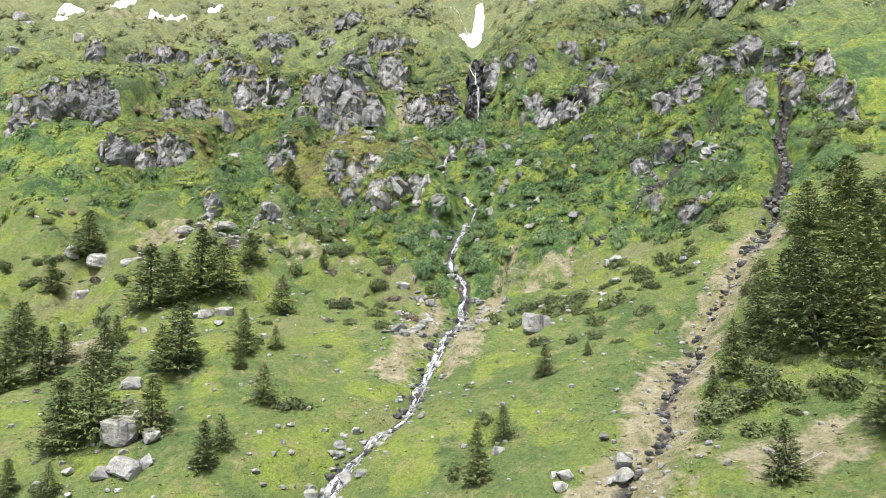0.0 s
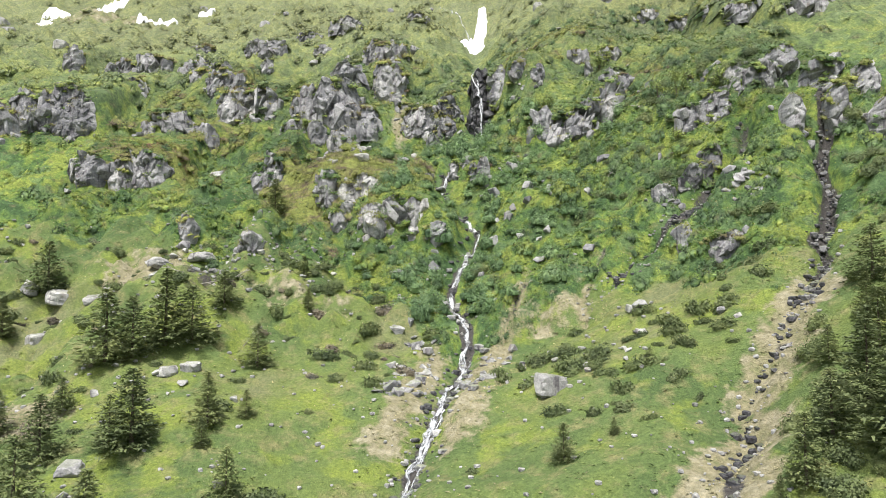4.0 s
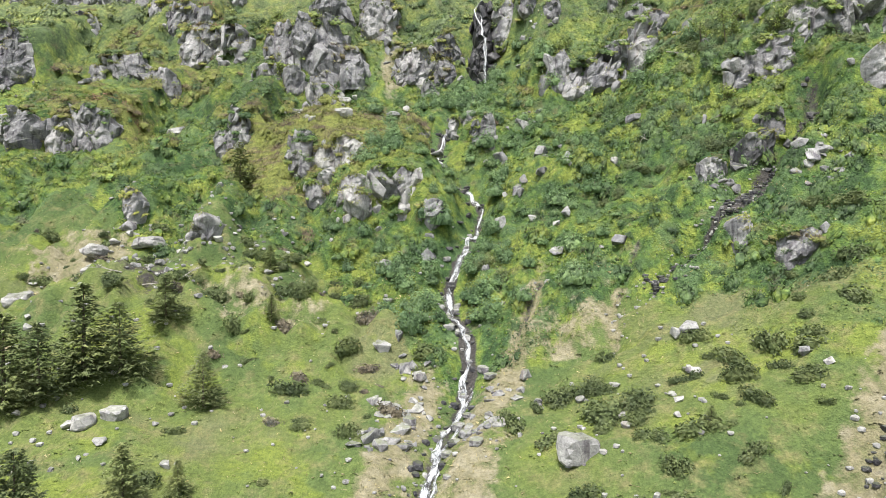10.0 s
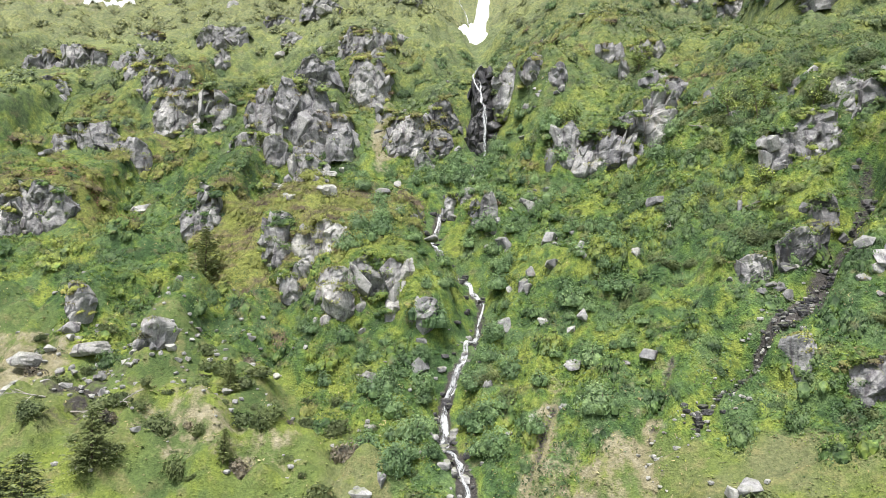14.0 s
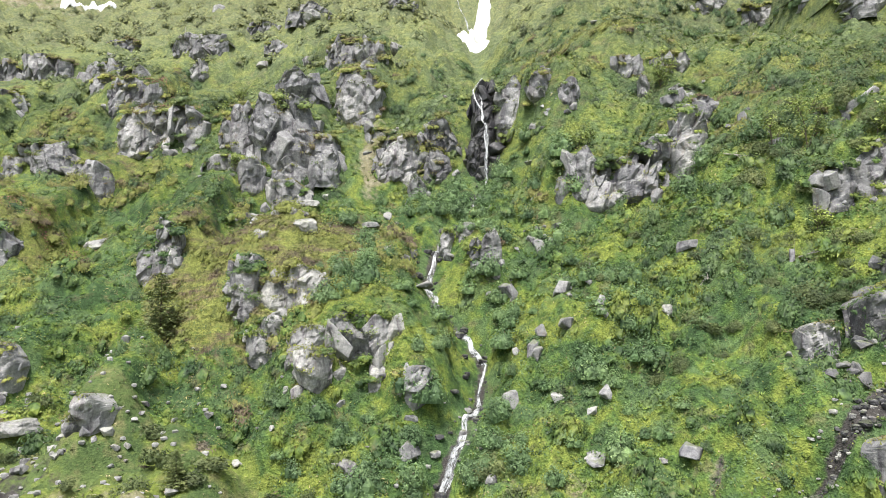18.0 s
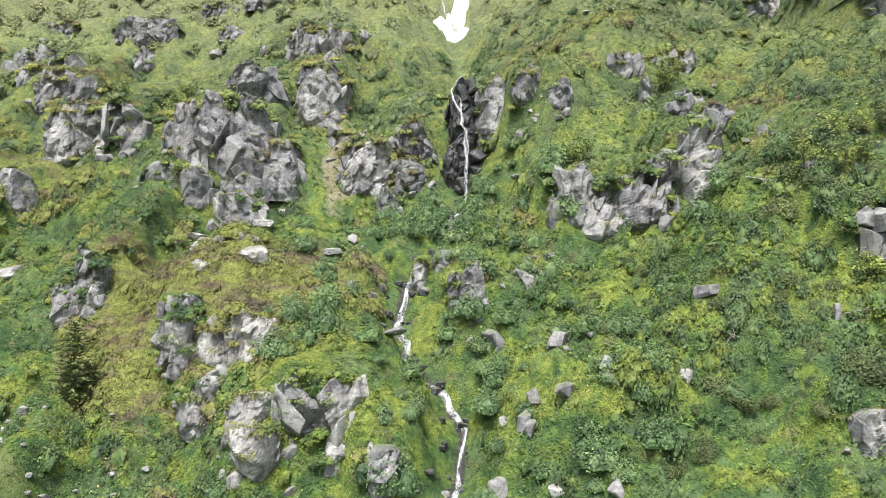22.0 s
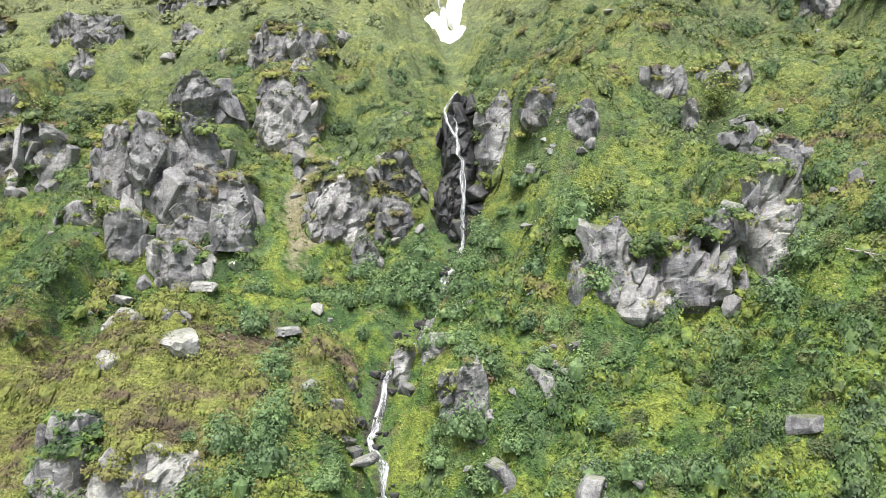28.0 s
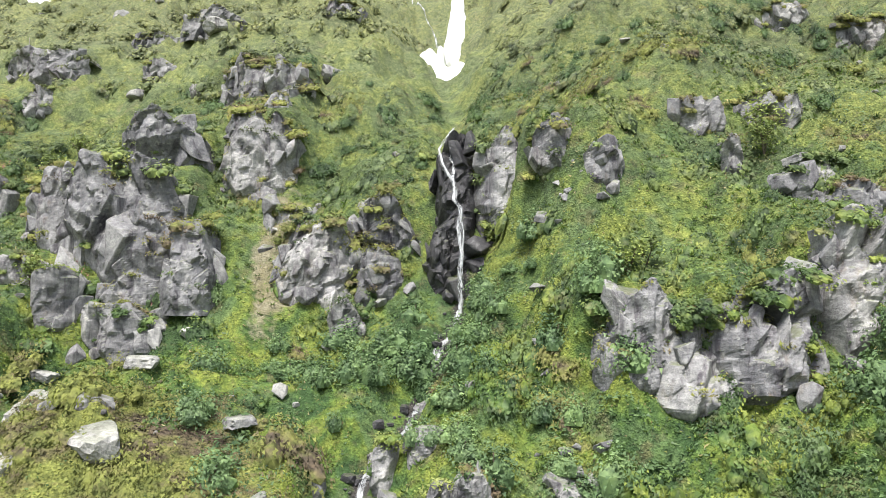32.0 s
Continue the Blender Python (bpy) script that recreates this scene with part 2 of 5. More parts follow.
def ground_material():
    """Turf whose cover changes with the attribute 'cover': dry grass, lush scrub floor, heath; bare soil in 'bare'."""
    m, n, l, b = stuff_of("mountain_turf", 0.9)
    at = n.new("ShaderNodeAttribute")
    at.attribute_name = "cover"
    sp = n.new("ShaderNodeSeparateColor")
    l.new(at.outputs["Color"], sp.inputs[0])
    wide, mid, fine = cloud(n, l, 0.07, 4), cloud(n, l, 0.6, 6, 0.65), cloud(n, l, 2.6, 6, 0.75)
    shade = ramp(n, l, fine, (0.34, (0.62, 0.65, 0.6)), (0.5, (0.94, 0.95, 0.92)), (0.64, (1.2, 1.18, 1.12)))
    turf = ramp(n, l, wide, (0.36, (0.066, 0.105, 0.036)), (0.48, (0.098, 0.14, 0.046)), (0.56, (0.122, 0.16, 0.045)), (0.66, (0.142, 0.156, 0.075)))
    vivid = ramp(n, l, cloud(n, l, 0.16, 5, 0.6), (0.52, (0, 0, 0)), (0.6, (0.8, 0.8, 0.8)))
    turf = blend(n, l, vivid, turf, (0.168, 0.21, 0.042))
    turf = blend(n, l, ramp(n, l, mid, (0.5, (0, 0, 0)), (0.68, (0.75, 0.75, 0.75))), turf, (0.2, 0.185, 0.09))
    leafy = n.new("ShaderNodeTexVoronoi")
    leafy.inputs["Scale"].default_value = 7.5
    co = n.new("ShaderNodeTexCoord")
    l.new(co.outputs["Object"], leafy.inputs["Vector"])
    each = n.new("ShaderNodeSeparateColor")
    l.new(leafy.outputs["Color"], each.inputs[0])
    turf = blend(n, l, 0.9, turf, shade, "MULTIPLY")
    turf = blend(n, l, 0.8, turf, ramp(n, l, each.outputs[1], (0.0, (0.78, 0.8, 0.78)), (0.6, (1.03, 1.03, 1.03)), (1.0, (1.2, 1.18, 1.14))), "MULTIPLY")
    dry = ramp(n, l, mid, (0.3, (0.12, 0.135, 0.055)), (0.5, (0.22, 0.2, 0.125)), (0.7, (0.31, 0.285, 0.21)))
    dry = blend(n, l, 0.9, dry, shade, "MULTIPLY")
    leaf = ramp(n, l, each.outputs[0], (0.0, (0.6, 0.63, 0.6)), (0.5, (0.88, 0.9, 0.88)), (1.0, (1.16, 1.14, 1.1)))
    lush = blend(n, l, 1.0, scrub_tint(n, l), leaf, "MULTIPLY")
    lush = blend(n, l, 0.45, lush, shade, "MULTIPLY")
    heath = blend(n, l, 1.0, heath_tint(n, l), leaf, "MULTIPLY")
    heath = blend(n, l, 0.5, heath, shade, "MULTIPLY")

    def worn(value):
        add = n.new("ShaderNodeMath")
        add.operation = "ADD"
        l.new(value, add.inputs[0])
        l.new(mid, add.inputs[1])
        return ramp(n, l, add.outputs[0], (0.84, (0, 0, 0)), (1.16, (1, 1, 1)))

    c = blend(n, l, worn(sp.outputs[1]), turf, lush)
    c = blend(n, l, worn(sp.outputs[2]), c, heath)
    c = blend(n, l, worn(sp.outputs[0]), c, dry)
    # soil tones kept near black to carry the shade of the trenches
    soil = ramp(n, l, fine, (0.3, (0.025, 0.024, 0.024)), (0.58, (0.065, 0.06, 0.056)), (0.76, (0.19, 0.185, 0.175)))
    c = blend(n, l, worn(at.outputs["Alpha"]), c, soil)
    l.new(c, b.inputs["Base Color"])
    h = blend(n, l, 0.5, mid, fine)
    h = blend(n, l, 0.16, h, leafy.outputs["Distance"])
    relief(n, l, b, h, 1.0, 0.5)
    return m


MAT["ground"] = ground_material()


# ---- the lie of the land ----
def smooth(a, b, v):
    k = np.clip((v - a) / (b - a), 0, 1)
    return k * k * (3 - 2 * k)


LATTICE = np.random.RandomState(5).rand(64, 64, 64)


def grain(x, y, z, size):
    """Smooth noise of that grain size in metres, -1 to 1, for arrays."""
    p = [np.asarray(v, float) / size for v in (x, y, z)]
    base = [np.floor(v).astype(int) for v in p]
    f = [v - b for v, b in zip(p, base)]
    f = [v * v * (3 - 2 * v) for v in f]
    out = 0.0
    for i in (0, 1):
        for j in (0, 1):
            for k in (0, 1):
                w = (f[0] if i else 1 - f[0]) * (f[1] if j else 1 - f[1]) * (f[2] if k else 1 - f[2])
                out = out + w * LATTICE[(base[0] + i) % 64, (base[1] + j) % 64, (base[2] + k) % 64]
    return out * 2 - 1


def rough(x, y, z, size, octaves=4, gain=0.5):
    total, amp = 0.0, 1.0
    for n in range(octaves):
        total = total + amp * grain(x + 17.3 * n, y + 9.1 * n, z + 5.7 * n, size / 2**n)
        amp *= gain
    return total


def line_near(x, y, line):
    """Distance to a line of corners, and how far along it (in corners)."""
    best, along = np.full(np.shape(x), 1e9), np.zeros(np.shape(x))
    for n, ((ax, ay), (bx, by)) in enumerate(zip(line, line[1:])):
        dx, dy = bx - ax, by - ay
        k = np.clip(((x - ax) * dx + (y - ay) * dy) / (dx * dx + dy * dy), 0, 1)
        d = np.hypot(x - ax - k * dx, y - ay - k * dy)
        along = np.where(d < best, n + k, along)
        best = np.minimum(d, best)
    return best, along


# the fall line of the slope, from the valley floor to the crest
RISE_Y = (-3000, -700, -250, -90, -40, -10, 0, 20, 40, 60, 80, 100, 130, 190, 300, 480, 700, 1000, 3000)
RISE_Z = (-40, 0, 6, 14, 19, 23.5, 25.8, 31.2, 38.8, 53.5, 68.2, 85.1, 109.8, 141.4, 215, 330, 420, 440, 300)
# landforms: x, y, half widths, height
LANDFORMS = {
    "left shoulder": (-25, 22, 16, 16, 4.0), "left meadow": (-30, 42, 14, 14, 4.9), "right rib": (33, 42, 7, 12, 3.1),
    "right rib above": (44, 56, 10, 14, 3.7), "lower brow": (-7, 63, 7, 6, 2.3), "heather brow": (-17, 75, 10, 9, 4.7),
    "great rock": (-17, 103, 8, 6, 3.5), "far brow": (-46, 88, 12, 8, -4.4), "gorge": (5, 91, 4.5, 5.5, -0.5), "basin": (-3, 90, 9, 6, -4.9),
    "snow gully": (10, 160, 9, 15, -10.5), "lower gully": (8, 136, 8, 14, -7.5), "right shelf": (45, 106, 12, 14, -9.9), "right knoll": (40, 78, 10, 10, 3.4),
    "hollow": (12, 44, 9, 10, -3.9), "upper spur": (-10, 128, 14, 16, 5.1), "right crag": (23, 95, 9, 9, 6.7),
    "stone bench": (-17, 90, 8, 4, -1.4), "far left": (-75, 98, 16, 16, -0.2), "right slope": (17, 70, 9, 9, -0.9),
    "alder bed": (3, 66, 4, 6, -4.6), "upper left gully": (-75, 150, 22, 40, -6.4), "left knoll": (-47, 107, 10, 8, 2.7),
    "gully sill": (6.5, 117, 6, 11, -2.8), "fall basin": (9.5, 88.5, 3.5, 4.5, -1.3), "rib foot": (29, 39, 5, 5, -2.8), "bowl rim": (14, 46, 7, 8, 4.6), "fern slope": (21, 62, 8, 6, 1.7), "crag apron": (28, 67, 6, 5, 2.7), "pool step": (4, 67, 3, 3, 1.6),
    "far crag": (-52, 80, 7, 5, 3.5), "crag top": (15, 89, 5, 5, 6.8), "meadow foot": (-19, 10, 6, 6, 1.5), "scree bed": (20, 17, 5, 5, -2.0), "spruce foot": (20, -2, 6, 6, -1.9), "back slope": (-39, 111, 7, 7, -5.4),
}
STREAM = [(-30, -60), (-19, -20), (-13.5, -3), (-10.8, 5.2), (-9.2, 9.8), (-7.3, 14.1), (-4.6, 17.3), (-3.7, 22.6), (-2.2, 27.5), (-0.8, 34), (0.7, 38.5),
          (1.5, 41.8), (1.4, 45), (-0.1, 50.3), (-0.4, 54), (0.6, 56.5), (2.2, 59.8), (3.8, 66.8), (2.4, 69.5), (-0.6, 71.8), (-1.7, 75), (-0.6, 79),
          (1.7, 82.2), (4.2, 88), (6, 92.6), (6.2, 95.5), (5.4, 99), (5.8, 106), (7.4, 115), (6, 124), (8, 136), (9.6, 150), (9.0, 168), (3, 185), (-2, 205)]
SCREE = [(-2, -30), (6, -10), (11.2, 1.2), (13.1, 3), (16.4, 8.6), (20.5, 16), (24.2, 20.6), (27.6, 23.4), (30.7, 25.4), (33.3, 29), (38.2, 36.6), (42.0, 43), (45.8, 49), (50.4, 54), (57, 64)]
CLEFT = [(13.4, 39.4), (14.6, 42), (19.2, 43), (22.6, 44), (25.3, 44.8), (28, 46), (30.4, 47.2), (33.2, 49.4), (35.8, 52), (38, 54.5)]


def wander(line, amount, seed):
    """The same line broken into short uneven bends."""
    r, out = np.random.RandomState(seed), [line[0]]
    for (ax, ay), (bx, by) in zip(line, line[1:]):
        k = max(1, int(math.hypot(bx - ax, by - ay) / 1.8))
        for j in range(1, k + 1):
            w = amount if j < k else amount * 0.5
            out.append((ax + (bx - ax) * j / k + r.uniform(-w, w), ay + (by - ay) * j / k + r.uniform(-w, w)))
    return out


SCREE, CLEFT = wander(SCREE, 0.75, 1), wander(CLEFT, 0.8, 2)
RUNNELS = [[(5.2, 39.5), (5.8, 42.3), (6.7, 44.7), (8.1, 47), (9.4, 50)], [(13.6, 39), (14, 41), (14.4, 43), (16.2, 45), (18, 47.6)]]
# crags: x and y of the foot, width, height
GREAT_ROCK = [(-21.6, 93.6, 9.6, 11.6), (-15.2, 93.0, 4.4, 6.6), (-28.0, 97.2, 5.4, 6.4), (-20.6, 99.6, 7.5, 8.0), (-24.8, 91.6, 3.2, 4.4), (-20.5, 91.0, 5.6, 3.4)]
TOOTH = [(-15.2, 111.2, 10.4, 7.6), (-13.0, 100.6, 6.4, 8.0), (-20.4, 105.6, 4.6, 5.0), (-11.6, 106.0, 4.0, 6.0)]
FALL_LEFT = [(-5.7, 93.0, 6.4, 6.6), (-0.5, 93.2, 5.4, 8.2), (-2.8, 91.2, 2.8, 2.8), (-8.6, 97.0, 4.4, 4.6)]
FALL_RIGHT = [(10.4, 92.2, 4.6, 7.6), (12.6, 88.6, 3.4, 3.6)]
CLEFT_ROCK = [(33.0, 51.6, 2.2, 3.0), (31.2, 50.2, 2.4, 2.9), (29.4, 49.0, 2.0, 2.4), (27.4, 47.8, 2.4, 1.8), (25.6, 46.8, 2.2, 1.4)]
FALL_WET = [(5.4, 93.6, 4.2, 11.6), (4.3, 92.2, 2.0, 5.4)]
RIGHT_CRAG = [(14.8, 76.6, 5.0, 5.0), (18.0, 75.0, 5.6, 4.8), (21.7, 73.4, 5.8, 5.6), (25.9, 73.8, 4.2, 5.6)]
LOWER_CRAG = [(-7.0, 61.0, 6.2, 5.8), (-11.4, 61.4, 3.8, 3.8), (-15.4, 64.2, 4.0, 3.2), (-11.1, 59.4, 2.6, 2.8), (-18.6, 67.4, 4.4, 4.2), (-13.4, 66.8, 6.0, 3.4)]
CRAGS_LEFT = [(-53.7, 92.4, 10.1, 7.2), (-47.0, 91.6, 5.3, 5.6), (-43.2, 98.1, 6.0, 7.6), (-38.5, 98.8, 7.6, 6.8), (-64.8, 103.0, 5.5, 6.0), (-73.1, 116.3, 7.4, 4.6), (-66.4, 116.0, 7.9, 4.4),
              (-47.6, 104.5, 8.4, 5.8), (-44.0, 122.6, 10.3, 4.2), (-48.3, 115.6, 4.6, 3.2), (-29.1, 93.0, 5.6, 2.6), (-52.7, 74.6, 5.3, 6.6), (-48.6, 75.2, 5.6, 5.0), (-28.4, 73.6, 3.0, 6.0), (-37.3, 61.2, 2.6, 3.6), (-26.5, 54.2, 2.4, 2.6),
              (-71.6, 86.6, 15, 9), (-81, 83, 7.5, 8), (-58, 73.4, 6, 4.6), (-56.4, 116.8, 6.1, 3.6), (-41.6, 118.3, 3.2, 3.4), (-25.1, 130.8, 8, 3.2), (-18.4, 101.7, 3.9, 1.6), (-84, 114.4, 4, 4.8), (-54, 110.7, 5.5, 4.6), (-50, 111.5, 4.5, 3.8), (-30, 124, 5, 2.6), (-36, 138, 7, 3.4), (-8, 133, 5, 2.8), (-62, 134, 8, 3.6)]
CRAGS_RIGHT = [(48.4, 50.4, 5.0, 8.4), (46.6, 46.6, 3.0, 5.6), (36.2, 57.6, 5.2, 4.4), (32.6, 58.2, 3.4, 3.4), (41.4, 47.6, 2.6, 4.2), (23.8, 88.4, 3.5, 2.9), (28.6, 87.4, 4.2, 3.0), (28.9, 81.0, 4.6, 3.8), (24.3, 85.0, 1.4, 2.3), (38.8, 63.5, 3.5, 3.0), (40.2, 58.0, 5.0, 4.4), (41.6, 55.6, 4.5, 4.0), (33.5, 44.0, 4.8, 1.8), (33.4, 42.6, 4.2, 1.6),
               (26.2, 50.6, 3.0, 2.4), (25.8, 42.0, 2.3, 2.2), (28.8, 38.2, 3.9, 2.2), (51.3, 47.3, 3.6, 8.0), (50.4, 42.3, 4.0, 6.0), (44.4, 55.0, 5.4, 5.5), (43, 110.6, 5, 3.2), (49.7, 105.6, 9, 3.0), (53.3, 94.3, 7, 2.4), (38, 121, 7, 3.2), (55.8, 86.5, 11, 3.2), (61.6, 80.7, 9, 3.2), (29.3, 78.6, 2.4, 2.8), (36.6, 66.1, 3.2, 2.8), (31.5, 74.2, 1.4, 1.6), (33.4, 70.0, 2.5, 1.4), (15.6, 85.9, 2.6, 2.4), (12.8, 86.9, 2.3, 1.4)]
CRAGS_MID = [(-3.2, 40.4, 2.8, 1.7), (3.4, 37.2, 3.0, 1.6), (-5.0, 35.5, 3.4, 1.9), (3.2, 33.2, 3.0, 1.8), (-2.9, 36.8, 2.2, 1.8), (10.5, 73.6, 3.3, 2.0), (2.8, 77.4, 2.6, 2.6), (9.3, 72.4, 1.4, 1.9), (11.3, 65.6, 1.9, 1.8), (5.1, 71.9, 2.4, 3.6), (3.4, 73.4, 1.6, 2.8), (10.5, 50.4, 1.5, 1.6), (-6.8, 48.4, 3.4, 1.8), (-5.5, 42.2, 2.2, 2.0), (-4.6, 32.6, 2.8, 2.0), (2.4, 32.6, 3.0, 1.8),
             (-6.6, 31.6, 2.6, 1.8), (7.7, 46.9, 2.6, 1.4), (-1.9, 58.4, 2.4, 2.4), (-18.8, 69.4, 3.4, 3.4), (-30.5, 74.6, 3.0, 3.4), (0.4, 77.6, 1.6, 2.6), (3.2, 83.6, 2.6, 1.6), (-2.6, 73.6, 1.8, 2.0), (6.4, 69.0, 1.6, 1.7)]


def lay(x, y):
    """Height of the ground without its fine relief."""
    z = np.interp(y, RISE_Y, RISE_Z)
    side = 0.27 * 60 * np.tanh(x / 60) + 14.25 * (1 - np.exp(-((x / 50) ** 2)))
    z = z + side * smooth(-120, 10, y) * (1 - smooth(250, 700, y))
    for cx, cy, rx, ry, up in LANDFORMS.values():
        z = z + up * np.exp(-(((x - cx) / rx) ** 2) - ((y - cy) / ry) ** 2)
    # the step of the upper fall
    face = np.exp(-(((x - 3) / 8.0) ** 4))
    z = z + face * 4.2 * (smooth(95.0, 97.6, y) - smooth(98, 110, y)) - face * 1.5 * np.exp(-(((y - 92) / 2.5) ** 2))
    d, k = line_near(x, y, STREAM)
    z = z - (1.3 + 1.2 * smooth(33, 60, y) - 1.2 * smooth(84, 92, y)) * np.exp(-((d / 2.6) ** 2)) * (1 - smooth(150, 210, y)) - 0.5 * np.exp(-((d / 0.9) ** 2))
    d, k = line_near(x, y, SCREE)
    z = z - 1.2 * np.exp(-((d / 3.2) ** 2)) - (0.5 + (2.3 + 1.2 * grain(x, y, 0 * x + 4, 4.0)) * smooth(25, 33, y)) * np.exp(-((d / 0.85) ** 2))
    d, k = line_near(x, y, CLEFT)
    z = z - (0.4 + 3.6 * smooth(42.5, 45, y)) * np.exp(-((d / 1.3) ** 2))
    for line in RUNNELS:
        d, k = line_near(x, y, line)
        z = z - 0.7 * np.exp(-((d / 0.7) ** 2))
    return z


def slope_z(x, y):
    """The slope with its humps and tussocks, without the crags."""
    z = lay(x, y)
    wild = smooth(34, 52, y + 0.25 * np.abs(x))
    far = smooth(100, 200, np.hypot(x, y - 60))
    z = z + (0.6 + 1.2 * wild + 1.5 * far) * rough(x, y, 0 * x, 11, 3) + (0.13 + 0.5 * wild + 0.5 * far) * rough(x, y, 3 + 0 * x, 2.8, 3)
    # cushions and terracettes, rounded above and creased between
    high = smooth(96, 120, y)
    z = z + (0.45 + 1.7 * wild + 0.9 * high) * smooth(0.4, 2.6, line_near(x, y, STREAM)[0]) * (np.abs(grain(x * 0.8, y, 7 + 0 * x, 2.7)) + 0.5 * np.abs(grain(x * 0.85, y, 9 + 0 * x, 1.3)) - 0.42)
    z = z + (1.5 * wild + 0.9 * high) * smooth(1, 5, line_near(x, y, STREAM)[0]) * (np.abs(grain(x, y * 0.7, 13 + 0 * x, 6.5)) - 0.3)
    return z


def foot(x, y):
    return float(slope_z(np.array([float(x)]), np.array([float(y)]))[0])


LEDGES = [(x, y, foot(x, y), w, h) for x, y, w, h in GREAT_ROCK + TOOTH + FALL_LEFT + FALL_RIGHT + RIGHT_CRAG + LOWER_CRAG + CRAGS_LEFT + CRAGS_RIGHT + CRAGS_MID if h > 2.0]


def ground_z(x, y):
    """The ground: above each crag the turf runs level with its top until the slope catches up."""
    z = slope_z(x, y)
    up = z.copy()
    for cx, cy, cz, w, h in LEDGES:
        near = (np.abs(x - cx) < w * 0.5 + 3.8) & (y > cy - 1) & (y < cy + 3 + 2.6 * h)
        if not near.any():
            continue
        px, py, pz = x[near], y[near], z[near]
        top = cz + 0.94 * h + 0.5 * (py - cy - 0.35 * h)
        hold = smooth(1.6, 3.2, line_near(px, py, STREAM)[0]) * smooth(w * 0.5 + 2.3, w * 0.5 - 0.5, np.abs(px - cx)) * smooth(cy + 0.22 * h + 0.5, cy + 0.32 * h + 1.2, py)
        up[near] = np.maximum(up[near], pz + np.maximum(top - pz, 0) * hold)
    return up


# ---- what grows where ----
def hump(x, y, cx, cy, rx, ry):
    return np.exp(-(((x - cx) / rx) ** 2) - ((y - cy) / ry) ** 2)


WILD_X = (-90, -45, -30, -15, -6, 2, 8, 14, 20, 28, 34, 60)
WILD_Y = (72, 63, 57, 55, 46, 37, 46, 47, 43, 39, 33, 36)


def covers(x, y):
    """Shares of dry grass, lush scrub floor, heath and bare soil."""
    wob = rough(x, y, 9 + 0 * x, 9, 3)
    wild = smooth(-3, 3, y - np.interp(x, WILD_X, WILD_Y) + 5 * wob) * (1 - 0.85 * hump(x, y, 62, 93, 15, 9))
    ds, ks = line_near(x, y, STREAM)
    dg, kg = line_near(x, y, SCREE)
    dc, kc = line_near(x, y, CLEFT)
    dry = (0.78 + 0.35 * wob) * np.exp(-((dg / 2.8) ** 2)) * (1 - smooth(26, 33, y)) + np.clip(0.22 + 0.5 * wob, 0, 0.6) * hump(x, y, 11.5, 41.5, 4.5, 3.5) + 0.25 * hump(x, y, 8, 48, 2.0, 5)
    dry = dry + 0.6 * np.exp(-(((ds - 3) / 2.6) ** 2)) * smooth(18, 26, y) * (1 - smooth(38, 46, y)) + 0.7 * hump(x, y, -40, 56, 7, 5)
    dry = dry + 0.6 * hump(x, y, -38, 26, 6, 4) + 0.45 * hump(x, y, -18, 46, 9, 5) + 0.6 * hump(x, y, 19, -4, 6, 4) + 0.5 * hump(x, y, -110, 180, 30, 16) + 0.8 * hump(x, y, -9, 96, 2.2, 6)
    heath = 1.5 * hump(x, y, -17.5, 74, 11, 8) + 0.9 * hump(x, y, -50, 80, 9, 5) + 0.5 * hump(x, y, -46, 97, 10, 4) + 0.4 * hump(x, y, 36, 76, 8, 5) + 0.35 * hump(x, y, 26, 97, 12, 6)
    high = smooth(104, 118, y)
    lush = wild * (0.95 - 0.3 * high)
    bare = (0.35 + 0.25 * wob + 0.5 * smooth(25, 31, y)) * np.exp(-((dg / 0.75) ** 2)) + (0.6 + 0.35 * wob) * np.exp(-((ds / 0.75) ** 2)) * (1 - smooth(95, 101, y)) + (0.75 + 0.35 * wob) * np.exp(-((dc / 0.9) ** 2)) * smooth(42, 44.5, y) + 0.35 * hump(x, y, -27, 12, 5, 6)
    bare = bare + 0.5 * hump(x, y, -30, 50, 5, 6)
    for line in RUNNELS:
        bare = bare + (0.15 + 0.4 * wob) * np.exp(-((line_near(x, y, line)[0] / 0.4) ** 2))
        dry = dry + 0.34 * np.exp(-((line_near(x, y, line)[0] / 0.9) ** 2))
    return [np.clip(v, 0, 1) for v in (dry, lush, heath, bare)], wild, ds, dg, dc


def fill(me, verts, faces, smooth_=False):
    verts, faces = np.asarray(verts, np.float32), np.asarray(faces, np.int32)
    k = faces.shape[1]
    me.vertices.add(len(verts))
    me.vertices.foreach_set("co", verts.ravel())
    me.loops.add(faces.size)
    me.loops.foreach_set("vertex_index", faces.ravel())
    me.polygons.add(len(faces))
    me.polygons.foreach_set("loop_start", np.arange(0, faces.size, k, dtype=np.int32))
    me.polygons.foreach_set("use_smooth", np.full(len(faces), smooth_))
    me.update(calc_edges=True)
    return me


def mesh(name, verts, faces, material, smooth_=False):
    me = fill(bpy.data.meshes.new(name), verts, faces, smooth_)
    me.materials.append(material)
    return me


def thing(name, me, label, category, group="", kind=""):
    return tagged(new(name, me), label, category, group, kind)


def part(name, me, parent, label=""):
    ob = new(name, me)
    ob.parent = parent
    return tagged(ob, label)


